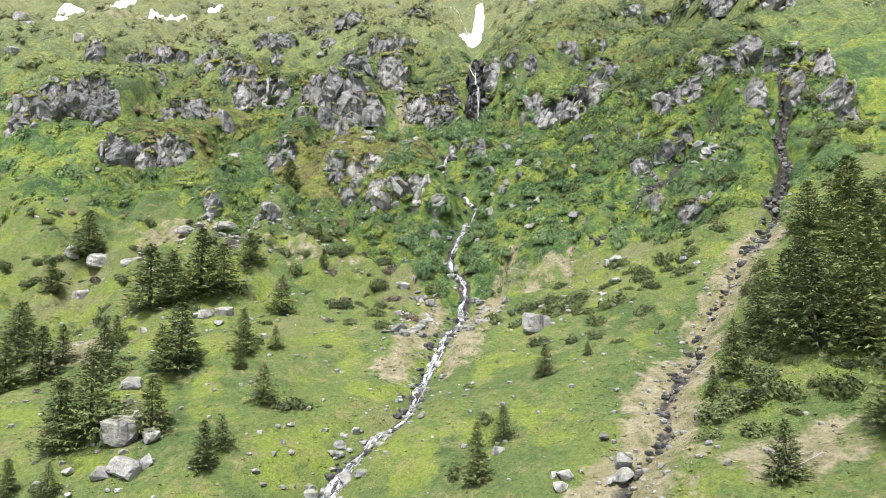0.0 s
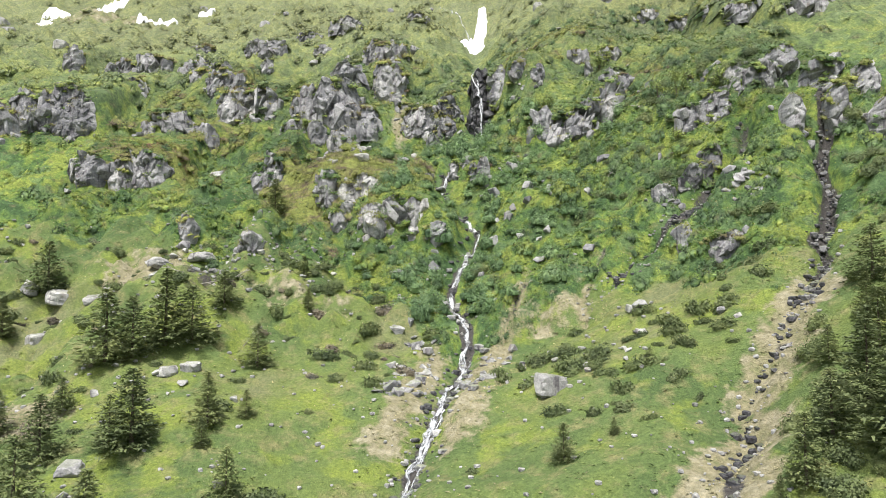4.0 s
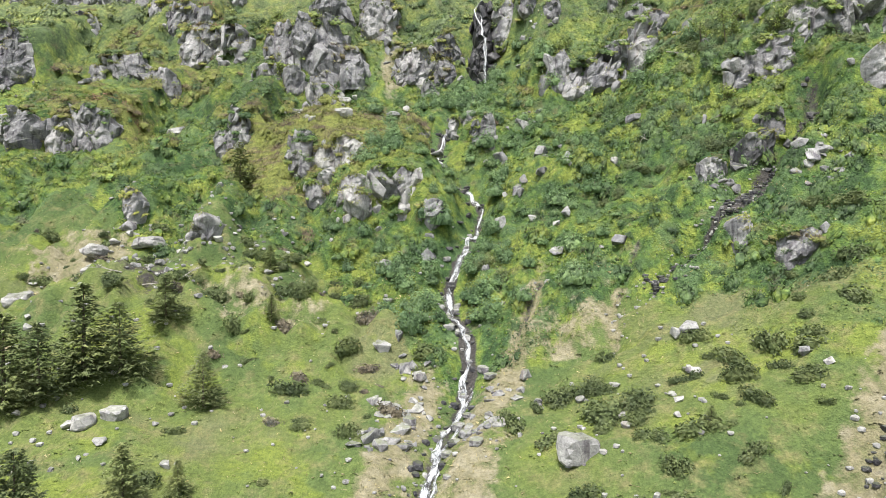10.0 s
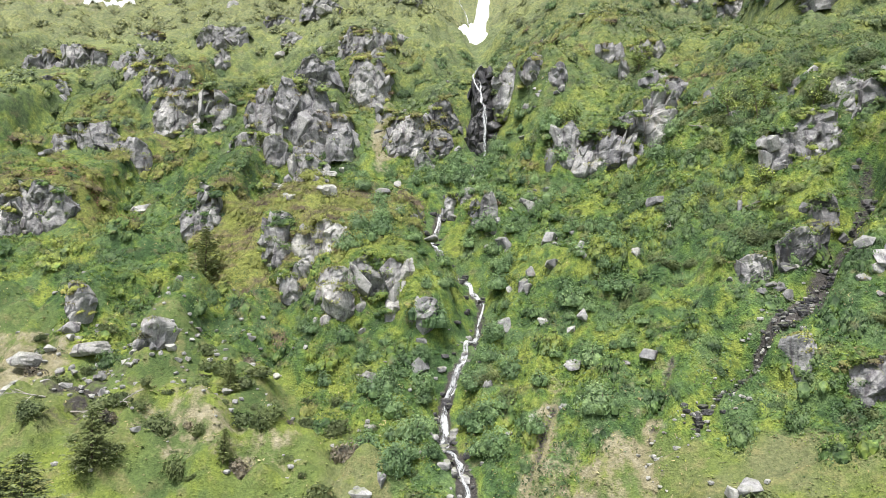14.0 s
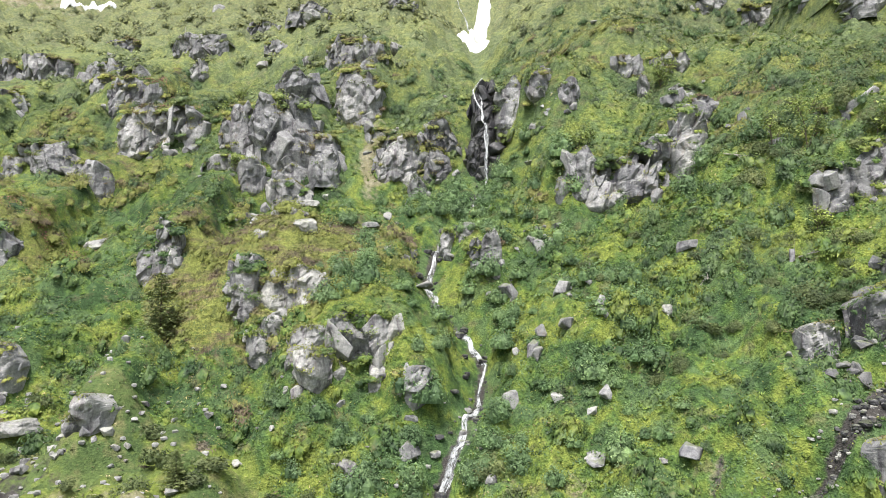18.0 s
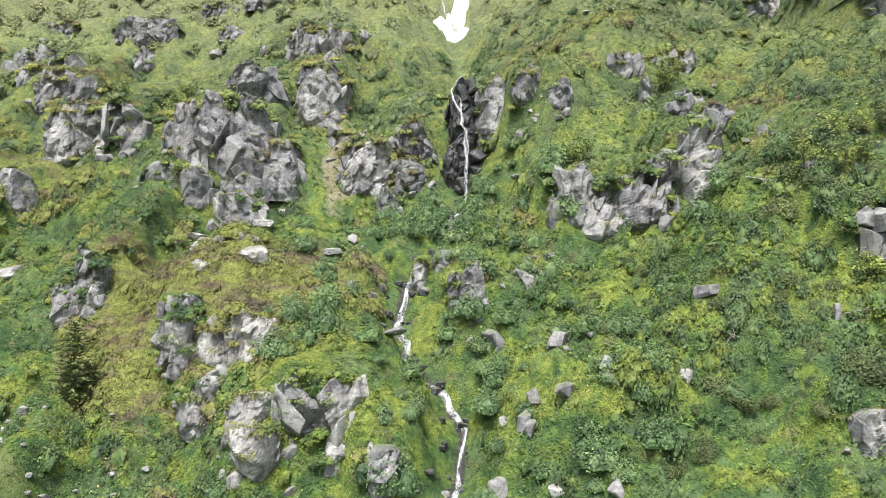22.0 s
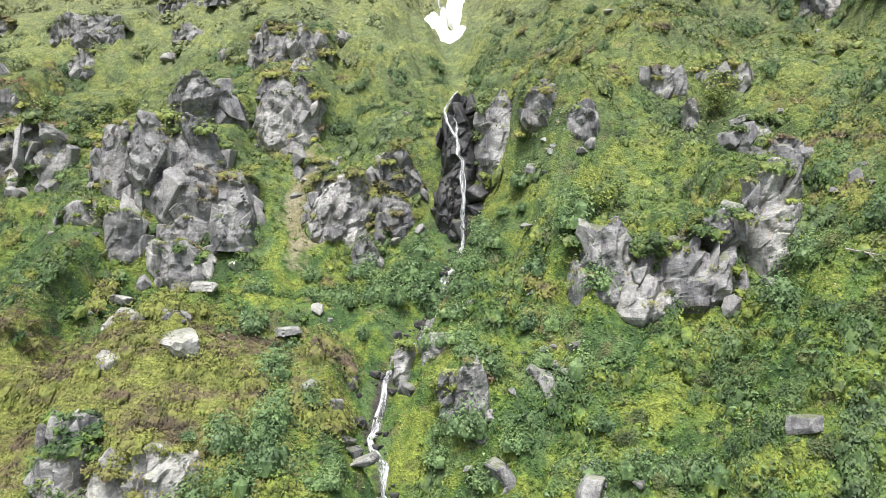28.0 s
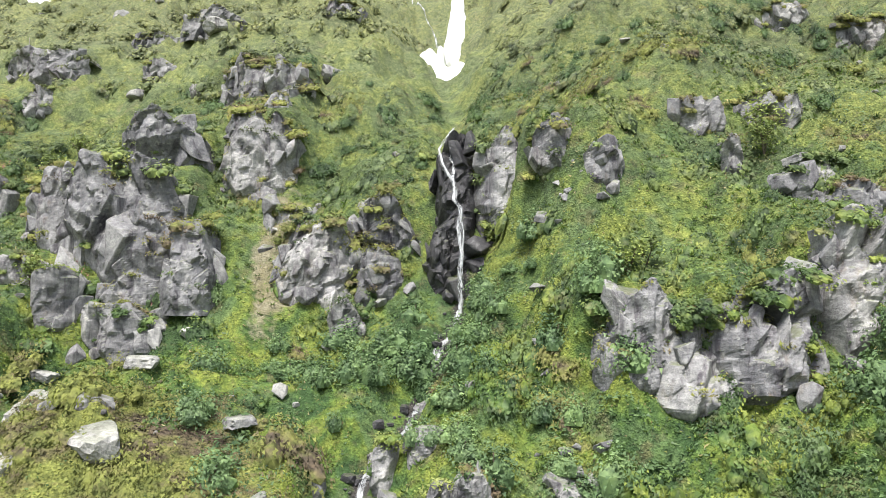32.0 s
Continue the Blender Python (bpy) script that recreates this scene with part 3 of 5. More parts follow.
def steps(inner, middle, outer):
    """Fine steps near the path, coarser ones round it, then ever wider ones to the horizon."""
    rows = [np.arange(*inner, 0.47), np.arange(middle[0], inner[0] - 0.2, 1.0), np.arange(inner[1] + 0.4, middle[1], 1.0)]
    wide = np.cumsum(np.geomspace(1.2, 300, 40))
    return np.sort(np.concatenate(rows + [middle[0] - wide[wide < outer], middle[1] + wide[wide < outer]]))


gx, gy = steps((-62, 56), (-150, 105), 2600), steps((-8, 118), (-14, 212), 2600)
GX, GY = np.meshgrid(gx, gy)
GZ = ground_z(GX, GY)
nx, ny = len(gx), len(gy)
ids = np.arange(nx * ny).reshape(ny, nx)
ground_mesh = mesh("ground", np.stack([GX, GY, GZ], -1).reshape(-1, 3),
                   np.stack([ids[:-1, :-1], ids[:-1, 1:], ids[1:, 1:], ids[1:, :-1]], -1).reshape(-1, 4), MAT["ground"], True)
(dry_, lush_, heath_, bare_), *_ = covers(GX.ravel(), GY.ravel())
layer = ground_mesh.color_attributes.new("cover", "FLOAT_COLOR", "POINT")
layer.data.foreach_set("color", np.stack([dry_, lush_, heath_, bare_], -1).astype(np.float32).ravel())
ground = thing("ground", ground_mesh, "steep grassy mountainside with scrub and dry turf", "hillside", kind="structure")


def at(x, y):
    return float(ground_z(np.array([float(x)]), np.array([float(y)]))[0])


# ---- rocks ----
def sphere_points(level):
    bm = bmesh.new()
    bmesh.ops.create_icosphere(bm, subdivisions=level, radius=1)
    v = np.array([p.co[:] for p in bm.verts])
    f = np.array([[q.index for q in p.verts] for p in bm.faces])
    bm.free()
    return v, f


BALLS = {n: sphere_points(n) for n in (1, 2, 3)}


def rock_mesh(name, seed, sx, sy, sz, material, level=3, planes=14, upright=0.0, wear=0.05, boxy=0.0):
    """A broken block: a ball cut by random planes, then worn and creviced. sx, sy, sz are half sizes."""
    rs = np.random.RandomState(seed)
    d, f = BALLS[level]
    n = rs.normal(size=(planes, 3))
    n[:, 2] *= 1 - upright
    n /= np.linalg.norm(n, axis=1)[:, None]
    off = rs.uniform(0.72, 1.0, planes)
    if boxy:
        axes = np.array([[1, 0, 0], [-1, 0, 0], [0, 1, 0], [0, -1, 0], [0, 0, 1], [0, 0, -1]]) + rs.normal(0, 0.13, (6, 3))
        n, off = np.r_[n, axes / np.linalg.norm(axes, axis=1)[:, None]], np.r_[off * 1.12, rs.uniform(0.72, 0.86, 6)]
    r = np.min(off / np.maximum(d @ n.T, 0.02), axis=1)
    p = d * np.minimum(r, 1.5)[:, None]
    size = np.array([sx, sy, sz])
    p = p / np.abs(p).max(0) * size
    s0 = seed * 3.1
    w = rough(p[:, 0] + s0, p[:, 1], p[:, 2] * 0.6, max(size.min() * 0.9, 0.3), 4)
    seam = -np.abs(grain(p[:, 0] * 1.3 + s0, p[:, 1] * 1.3, p[:, 2] * 0.35, max(size.min() * 0.7, 0.3)))
    seam = np.maximum(seam + 0.12, 0) / 0.12
    p = p + d * (w * wear - seam * wear * 1.2)[:, None] * size.mean()
    return mesh(name, p, f, material, False)


def leaves(rs, centre, normal, size, long_=1.5, loose=0.55):
    """Pointed three-cornered leaves at the centres, roughly facing the normals."""
    k = len(centre)
    n = normal / np.linalg.norm(normal, axis=1)[:, None] + rs.normal(0, loose, (k, 3))
    n /= np.linalg.norm(n, axis=1)[:, None]
    t = np.cross(n, rs.normal(size=(k, 3)))
    t /= np.linalg.norm(t, axis=1)[:, None]
    s = np.cross(n, t)
    z = (size * rs.uniform(0.6, 1.4, k))[:, None]
    v = np.stack([centre - t * z * 0.4 * long_ + s * z * 0.45, centre + t * z * 0.7 * long_, centre - t * z * 0.4 * long_ - s * z * 0.45], 1).reshape(-1, 3)
    return v, np.arange(3 * k).reshape(-1, 3)


def crest_of(u, w, seed):
    """How high the crest of a crag stands across its width, as a share of its height."""
    return (1 - 0.34 * (2 * np.abs(u) / w).clip(0, 1.2) ** 2.5) * (1 + 0.13 * grain(u + seed, 0 * u, 0 * u + 5, 2.4) + 0.07 * grain(u + seed, 0 * u, 0 * u + 8, 0.9))


def back_of(u, v, w, h, lean):
    """How far the face lies back: it leans into the hill and rounds off to both sides."""
    return lean * np.clip(v, 0, h) + (0.8 + 0.16 * h) * (2 * np.abs(u) / w).clip(0, 1.3) ** 3


def wedges(u, v, q, w, h, size, tilt, deep, long_=1.7):
    """Blocks standing out of a face, each bounded by a few slanting planes: how far they stand out, and whose block it is."""
    out, own = np.full(u.shape, -0.6 * deep), np.zeros(u.shape)
    for _ in range(int(5 + 2.4 * w * h / (size * size * long_))):
        cu, cv, lean = q.uniform(-0.6, 0.6) * w, q.uniform(-0.1, 1.1) * h, tilt + q.normal(0, 0.25)
        a = (u - cu) * math.cos(lean) - (v - cv) * math.sin(lean)
        b = ((u - cu) * math.sin(lean) + (v - cv) * math.cos(lean)) / long_
        r, drop = size * q.uniform(0.45, 1.15), 0.0
        for k in range(5):
            t = 6.283 * (k + q.uniform(-0.3, 0.3)) / 5
            drop = np.maximum(drop, q.choice((0.8, 1.8, 3.2, 4.5)) * (a * math.cos(t) + b * math.sin(t) - 0.42 * r))
        block = deep * q.uniform(-0.2, 1.0) + q.normal(0, 0.2) * a + q.normal(0, 0.2) * b - drop
        tone = q.rand()
        own, out = np.where(block > out, tone, own), np.maximum(out, block)
    return out, own


def face_mesh(name, seed, w, h, lean, material, slab=1.0, step=0.14):
    """A broken rock face, foot at the origin, looking to -y, with a roof that falls back into the hill."""
    q = np.random.RandomState(seed)
    nu, nv = max(10, int((w + 1.2) / step)), max(12, int((1.3 * h + 1.5) / step))
    U, S = np.meshgrid(np.linspace(-w / 2 - 0.6, w / 2 + 0.6, nu), np.linspace(-1.5 / h, 1.3, nv))
    crest, V, tilt = crest_of(U, w, seed), h * S, radians(q.uniform(-32, 32))
    big, own = wedges(U, V, q, w, h, 1.5 * slab, tilt, 0.8 * slab)
    mid, its = wedges(U, V, q, w, h, 0.75 * slab**0.5, tilt + 0.2, 0.24)
    out = big + mid + 0.1 * rough(U + seed, V, 0 * U, 0.7, 3)
    over = np.maximum(S - crest, 0)
    Y = back_of(U, V, w, h, lean) - out + 0.25 + over * 2.4 * h
    Z = np.where(over > 0, h * (crest - 0.3 * over) + 0.25 * out, V + 0.2 * out)
    ids = np.arange(nu * nv).reshape(nv, nu)
    f = np.stack([ids[:-1, :-1], ids[:-1, 1:], ids[1:, 1:], ids[1:, :-1]], -1).reshape(-1, 4)
    me = mesh(name, np.stack([U, Y, Z], -1).reshape(-1, 3), f, material, False)
    tint = me.color_attributes.new("tone", "FLOAT_COLOR", "POINT")
    tint.data.foreach_set("color", np.repeat((0.08 + 0.6 * own + 0.32 * its).ravel(), 4).astype(np.float32))
    return me, U, Y, Z, out, over


def hull_mesh(name, seed, sx, sy, sz, material, corners=15):
    """A crisp broken block: the hull of scattered corners."""
    rs = np.random.RandomState(seed)
    p = rs.normal(size=(corners, 3))
    p /= np.abs(p).max(1)[:, None] ** 0.65 * np.linalg.norm(p, axis=1)[:, None] ** 0.35
    bm = bmesh.new()
    for q in p:
        bm.verts.new(q * (sx, sy, sz))
    bmesh.ops.convex_hull(bm, input=bm.verts)
    bmesh.ops.delete(bm, geom=[v for v in bm.verts if not v.link_faces], context="VERTS")
    bmesh.ops.bevel(bm, geom=list(bm.edges), offset=0.05 * min(sx, sy, sz), segments=1, affect="EDGES")
    me = bpy.data.meshes.new(name)
    bm.to_mesh(me)
    bm.free()
    me.materials.append(material)
    return me


def joint_block(seed, du, dv, dd, material):
    """A block parted from the face: slanting sides, a broken front, worn edges."""
    q = np.random.RandomState(seed)
    t = np.sort(q.uniform(0, 6.283, 7))
    ring = np.c_[np.cos(t) * q.uniform(0.36, 0.6, 7), np.zeros(7), np.sin(t) * q.uniform(0.36, 0.6, 7)]
    front = ring * [0.8, 1, 0.82] + np.c_[q.normal(0, 0.04, 7), -0.5 * q.uniform(0.6, 1.15, 7), q.normal(0, 0.04, 7)]
    bm = bmesh.new()
    for v in np.r_[front, ring * 1.12 + [0, 0.5, 0]] * (du, dd, dv):
        bm.verts.new(v)
    bmesh.ops.convex_hull(bm, input=bm.verts)
    bmesh.ops.delete(bm, geom=[v for v in bm.verts if not v.link_faces], context="VERTS")
    bmesh.ops.bevel(bm, geom=list(bm.edges), offset=0.035 * min(du, dv, dd), segments=1, affect="EDGES")
    if du * dv > 1.0:
        bmesh.ops.triangulate(bm, faces=bm.faces)
        bmesh.ops.subdivide_edges(bm, edges=[e for e in bm.edges if e.calc_length() > 0.45], cuts=1)
        bmesh.ops.triangulate(bm, faces=bm.faces)
    me = bpy.data.meshes.new("rock_block")
    bm.to_mesh(me)
    bm.free()
    v = np.empty(len(me.vertices) * 3, np.float32)
    me.vertices.foreach_get("co", v)
    v = v.reshape(-1, 3)
    for a in range(3):
        v[:, a] += 0.03 * math.sqrt(du * dv) * rough(v[:, 0] + 3 * seed, v[:, 1] + 7 * a, v[:, 2], 0.9, 2)
    me.vertices.foreach_set("co", v.ravel())
    me.materials.append(material)
    return me


def bush(seed, rx, rz, count, leaf, lobes=5, core=2):
    """Leaves over several overlapping rounded lobes, ragged outline."""
    q = np.random.RandomState(seed)
    cs, ns, spheres = [], [], []
    for k in range(lobes):
        a = q.uniform(0, 6.28)
        o = np.array([math.cos(a), math.sin(a), 0]) * rx * q.uniform(0.1, 0.62)
        lr, lz = rx * q.uniform(0.35, 0.62), rz * q.uniform(0.5, 1.0)
        d = q.normal(size=(count // lobes, 3))
        d[:, 2] = np.abs(d[:, 2]) * 0.9 - 0.15
        d /= np.linalg.norm(d, axis=1)[:, None]
        spheres.append((o, lr, lz))
        rad = 0.72 + 0.38 * q.rand(len(d)) ** 0.7
        cs.append(o + d * [lr, lr, lz] * rad[:, None] + [0, 0, 0.1 * rz])
        ns.append(d + [0, 0, 0.5])
    v, f = leaves(q, np.concatenate(cs), np.concatenate(ns), leaf, 1.05, 0.38)
    # the dense inside of each lobe
    bv, bf = BALLS[core]
    for o, lr, lz in spheres:
        w = bv * [lr, lr, lz] * ((0.48 if core == 1 else 0.56) + 0.1 * q.rand(len(bv)))[:, None] + o + [0, 0, 0.1 * rz]
        keep = bf[bv[bf][:, :, 2].mean(1) > -0.25]
        f = np.r_[f, keep + len(v)]
        v = np.r_[v, w]
    return v, f


CUSHIONS = [bush(270 + k, 1.0, 0.8, 170, 0.12, 7, 1) for k in range(5)]


def outcrop(name, label, spots, seed, material="rock", group="", caps=("bilberry", "heather"), lean=0.24, slab=1.7, growth=1.0):
    """A crag set into the slope: each spot (foot x, y, width, height) is a jointed face with loose blocks and turf on its ledges and brow."""
    x0, y0 = spots[0][:2]
    base = Vector((x0, y0, foot(x0, y0)))
    top = tagged(new(name), label, "rock", group)
    top.location = base
    rs = np.random.RandomState(seed)
    for k, (x, y, w, h) in enumerate(spots):
        if h <= 2.0:
            # a low outcrop: a heap of broken blocks bedded in the slope
            for j in range(4 + int(2.2 * w)):
                s = h * (0.12 + 0.3 * rs.rand() ** 1.5)
                bx, by = rs.normal(0, 0.36) * w, rs.uniform(-0.5, 1.2) * 0.75 * h
                ob = part("rock_block", hull_mesh("rock_block", seed * 31 + k * 9 + j, s * rs.uniform(0.8, 1.4), s, s * rs.uniform(0.6, 1.0), MAT[material], 12), top)
                ob.location = Vector((x + bx, y + by, foot(x + bx, y + by) - s * 0.12)) - base
                ob.rotation_euler = (rs.uniform(-0.35, 0.35), rs.uniform(-0.35, 0.35), rs.normal(0, 0.4))
            continue
        here = Vector((x, y, foot(x, y))) - base
        yaw = rs.uniform(-14, 14)
        me, U, Y, Z, out, over = face_mesh("rock_face", seed * 7 + k, w, h, lean, MAT[material], slab)
        ob = part("rock_face", me, top)
        ob.location, ob.rotation_euler = here, (0, 0, radians(yaw))
        turned, tilt = Matrix.Rotation(radians(yaw), 3, "Z"), radians(rs.uniform(-24, 24))
        for j in range(int(3 + 0.4 * w * h / slab**1.5)):
            # blocks of many sizes, more of them along the crest and the sides, so that the outline is broken
            size = slab**0.8 * (0.6 + 1.7 * rs.rand() ** 1.9)
            size = min(size, 0.4 * min(w, h))
            du, dv = size * rs.uniform(0.6, 1.05), size * rs.uniform(1.1, 2.3)
            cu, cv = (rs.uniform(-0.5, 0.5) if rs.rand() < 0.6 else rs.choice((-0.5, 0.5)) * rs.uniform(0.8, 1.06)) * w, rs.rand() ** 0.8 * h
            one = np.array([cu])
            high = h * float(crest_of(one, w, seed * 7 + k)[0])
            cv = min(cv, high - 0.22 * dv) if rs.rand() < 0.8 else high - 0.35 * dv
            dd = 0.5 + 0.5 * size
            fy = float(back_of(one, np.array([cv]), w, h, lean)[0]) + rs.uniform(-0.3, 0.2) * size - 0.25 * slab
            ob = part("rock_block", joint_block(seed * 131 + k * 37 + j, du, dv, dd, MAT[material]), top)
            ob.location = here + turned @ Vector((cu, fy + 0.3 * dd, cv))
            ob.rotation_euler = (rs.normal(-0.05, 0.1), tilt + rs.normal(0, 0.15), radians(yaw) + rs.normal(0, 0.3))
        for j in range(int(rs.uniform(1, 2.2 + 0.4 * w))):
            s = rs.uniform(0.35, 0.5 + 0.09 * h)
            bx, by = rs.uniform(-0.5, 0.5) * w, rs.uniform(-1.0, 0.3)
            ob = part("rock_block", hull_mesh("rock_block", seed * 31 + k * 9 + j, s, s * 0.8, s * rs.uniform(0.6, 1.1), MAT[material]), top)
            ob.location = Vector((x + bx, y + by, foot(x + bx, y + by) + s * 0.25)) - base
            ob.rotation_euler = (rs.uniform(-0.3, 0.3), rs.uniform(-0.3, 0.3), rs.uniform(0, 6))
        if caps:
            # cushions along the brow and on the ledges between the blocks
            many = int(260 + 300 * w)
            a, c = rs.uniform(-0.56, 0.56, many) * w, np.abs(rs.normal(0, 0.4, many)) * (0.7 + 0.18 * h)
            hang = np.clip(0.5 + grain(a + seed, 0 * a, 0 * a + 3, 1.3), 0.1, 1.2)
            z = h * crest_of(a, w, seed * 7 + k) + hang * (0.5 * rs.rand(many) - 0.18) - 0.1 * c
            centre = np.stack([a, back_of(a, 0 * a + h, w, h, lean) - 0.35 * hang + c, z], -1)
            # where the face steps back upwards
            step_back = np.zeros(Y.shape)
            step_back[:-2] = Y[2:] - Y[:-2]
            shelf = np.flatnonzero((step_back.ravel() > 0.26) & (Z.ravel() > 0.08 * h) & (over.ravel() <= 0))
            if len(shelf):
                g = np.repeat(rs.choice(shelf, max(3, int(growth * w * h / 2.6))), 40)
                centre = np.r_[centre, np.stack([U.ravel()[g], Y.ravel()[g] - 0.02, Z.ravel()[g] + 0.1], -1) + rs.normal(0, 1, (len(g), 3)) * [0.36, 0.14, 0.14]]
            kind = caps[0] if rs.rand() < 0.55 else caps[-1]
            turf = part("turf", mesh("turf", *leaves(rs, centre, np.tile([0, -0.5, 1.0], (len(centre), 1)), 0.13), MAT[kind]), top)
            tagged(turf, kind="stuff")
            turf.location, turf.rotation_euler = here, (0, 0, radians(yaw))
            # cushions that hang over the brow
            n, low = max(3, int(w / 0.6)), int(0.07 * growth * w * h + 1.3 * h)
            a = np.r_[np.linspace(-0.52, 0.52, n) * w + rs.normal(0, 0.3, n), np.where(rs.rand(low) < 0.6, rs.choice((-0.5, 0.5), low) * rs.uniform(0.86, 1.15, low), rs.uniform(-0.45, 0.45, low)) * w]
            vs, fs, off = [], [], 0
            for j in range(n + low):
                bv, bf = CUSHIONS[rs.randint(len(CUSHIONS))]
                r = rs.uniform(0.6, 1.6) * min(1.1, 0.5 + 0.075 * h) * (1.0 if j < n else 0.7)
                drop = rs.uniform(-0.14, 0.16) * h if j < n else rs.uniform(0.2, 0.95) * h
                one = a[j : j + 1]
                spot = np.array([a[j], float(back_of(one, 0 * one + h - drop, w, h, lean)[0]) + (rs.uniform(-0.6, 0.5) if j < n else rs.uniform(-0.55, -0.1)) * r - 0.12 * slab, h * float(crest_of(one, w, seed * 7 + k)[0]) - drop - 0.1 * r])
                hung = bv * [r * 1.2, r, r * rs.uniform(0.6, 0.9)]
                hung[:, 2] += 0.55 * np.minimum(hung[:, 1], 0)
                vs.append(hung + spot)
                fs.append(bf + off)
                off += len(bv)
            brow = part("brow_turf", mesh("brow_turf", np.concatenate(vs), np.concatenate(fs), MAT["heather" if rs.rand() < 0.45 else "green"]), top)
            tagged(brow, kind="stuff")
            brow.location, brow.rotation_euler = here, (0, 0, radians(yaw))
    return top


outcrop("rock_outcrop", "massive grey jointed rock face with pale blocks at its foot", GREAT_ROCK, 3, slab=3.0, lean=0.16, growth=0.5)
outcrop("rock_crag", "jagged grey rock crag with a broken crest above grass", TOOTH, 9, slab=1.9)
outcrop("waterfall_cliff", "grey jointed cliff beside the waterfall, patched with turf", FALL_LEFT, 14, growth=2.2)
outcrop("waterfall_cliff", "narrow grey cliff flanking the waterfall", FALL_RIGHT, 15, growth=1.5)
outcrop("waterfall_rock", "dark wet rock behind the waterfall", FALL_WET, 17, "dark", caps=(), lean=0.17, slab=1.5)
# cleft walls: wet rock, its colour also darkened for shade
outcrop("rock_outcrop", "wet rock walling the narrow cleft, darkened to suit its shade", CLEFT_ROCK, 18, "shaded_rock", growth=4)
outcrop("rock_crag", "broad grey crag of rounded blocks under a turf cap", RIGHT_CRAG, 21, slab=1.6, growth=1.2)
outcrop("rock_outcrop", "pale cracked rock outcrop standing out of bilberry scrub", LOWER_CRAG, 26, "pale", slab=1.9, growth=3.5)
for k, s in enumerate(CRAGS_LEFT):
    outcrop("rock_outcrop", "grey lichen-spotted outcrop among alpine scrub" if k % 2 else "fissured grey crag with heather on top", [s], 40 + k, group="crags of the slope")
for k, s in enumerate(CRAGS_RIGHT):
    outcrop("rock_outcrop", "weathered grey outcrop half buried in shrubs", [s], 70 + k, group="crags of the slope")
for k, s in enumerate(CRAGS_MID):
    outcrop("rock_outcrop", "low grey outcrop beside the mountain stream", [s], 100 + k, "pale" if k < 5 or k in (12, 17) else "rock", group="crags of the slope", caps=("bilberry", "grass"))

# single rocks breaking through the scrub: x, y, width, height
RIB_ROCKS = [(9.8, 72.7, 1.3, 1.6), (10.9, 65.2, 1.5, 1.6), (6.4, 68.7, 1.8, 2.1), (13.2, 64.6, 0.6, 0.9), (13.4, 60.3, 0.6, 1.4), (8.5, 62.0, 1.1, 1.4), (10.4, 59.8, 1.2, 1.2), (7.6, 60.0, 0.8, 1.4), (18.6, 59.4, 1.0, 1.0), (21.9, 63.5, 1.7, 1.0), (27.9, 57.7, 0.8, 1.3), (-2.0, 69.7, 1.7, 1.1), (-0.6, 67.5, 0.9, 1.0), (-4.0, 72.9, 1.2, 1.3), (-5.5, 74.0, 0.9, 0.9), (31.8, 74.7, 1.1, 1.2), (24.6, 86.2, 1.6, 1.6), (31.3, 66.4, 1.8, 0.9), (10.0, 82.4, 1.2, 0.8), (25.5, 61.1, 0.5, 0.8), (17.9, 62.2, 1.1, 0.5), (5.5, 57.5, 1.2, 2.0), (7.8, 59.4, 0.8, 1.4), (-2.5, 55.9, 1.6, 1.6), (-6.9, 54.5, 1.3, 1.3), (16.4, 48.0, 1.9, 1.1), (13.1, 59.2, 0.9, 0.9), (-5.4, 55.8, 1.0, 0.6), (12.2, 53.8, 0.8, 1.3)]
RIB_STONES = [joint_block(700 + k, 1.0, 1.0, 0.9, MAT["rock" if k % 3 else "pale"]) for k in range(8)]
for k, (x, y, w, h) in enumerate(RIB_ROCKS):
    ob = thing("rock", RIB_STONES[k % 8], "upright grey rock breaking through ferns and scrub", "rock", "rocks in the slope")
    ob.location, ob.rotation_euler, ob.scale = (x, y + 0.25 * w, at(x, y) + 0.3 * h), (-0.15, 0.3 * math.sin(k * 2.1), 0.5 * math.sin(k * 3.7)), (w * 1.15, max(0.8, w), h * 1.25)

# boulders
BOULDERS = [(8.2, 26.4, 3.0, 2.2), (18.4, 34.7, 1.5, 1.1), (17.3, 30.6, 1.0, 0.7), (-26.0, 9.8, 3.3, 2.2), (-23.3, 9.1, 1.3, 1.3), (-23.9, 6.1, 2.3, 1.6), (-28.5, 17.0, 1.9, 1.0), (-48.4, 50.1, 3.2, 2.2), (-47.5, 44.2, 2.9, 2.0), (-44.1, 50.7, 2.8, 1.5), (-8.4, 9.0, 1.5, 0.9),
            (-52.8, 51.6, 2.7, 2.0), (-26.7, 29.9, 1.9, 1.1), (-25.0, 31.3, 1.9, 1.2), (17.5, 35.1, 1.3, 1.0), (10.2, 0.7, 1.2, 1.2), (9.9, -0.3, 1.5, 0.8), (6.0, -0.4, 1.1, 0.6), (-22.7, 6.7, 1.1, 1.2), (-25.6, 6.2, 1.4, 0.9)]
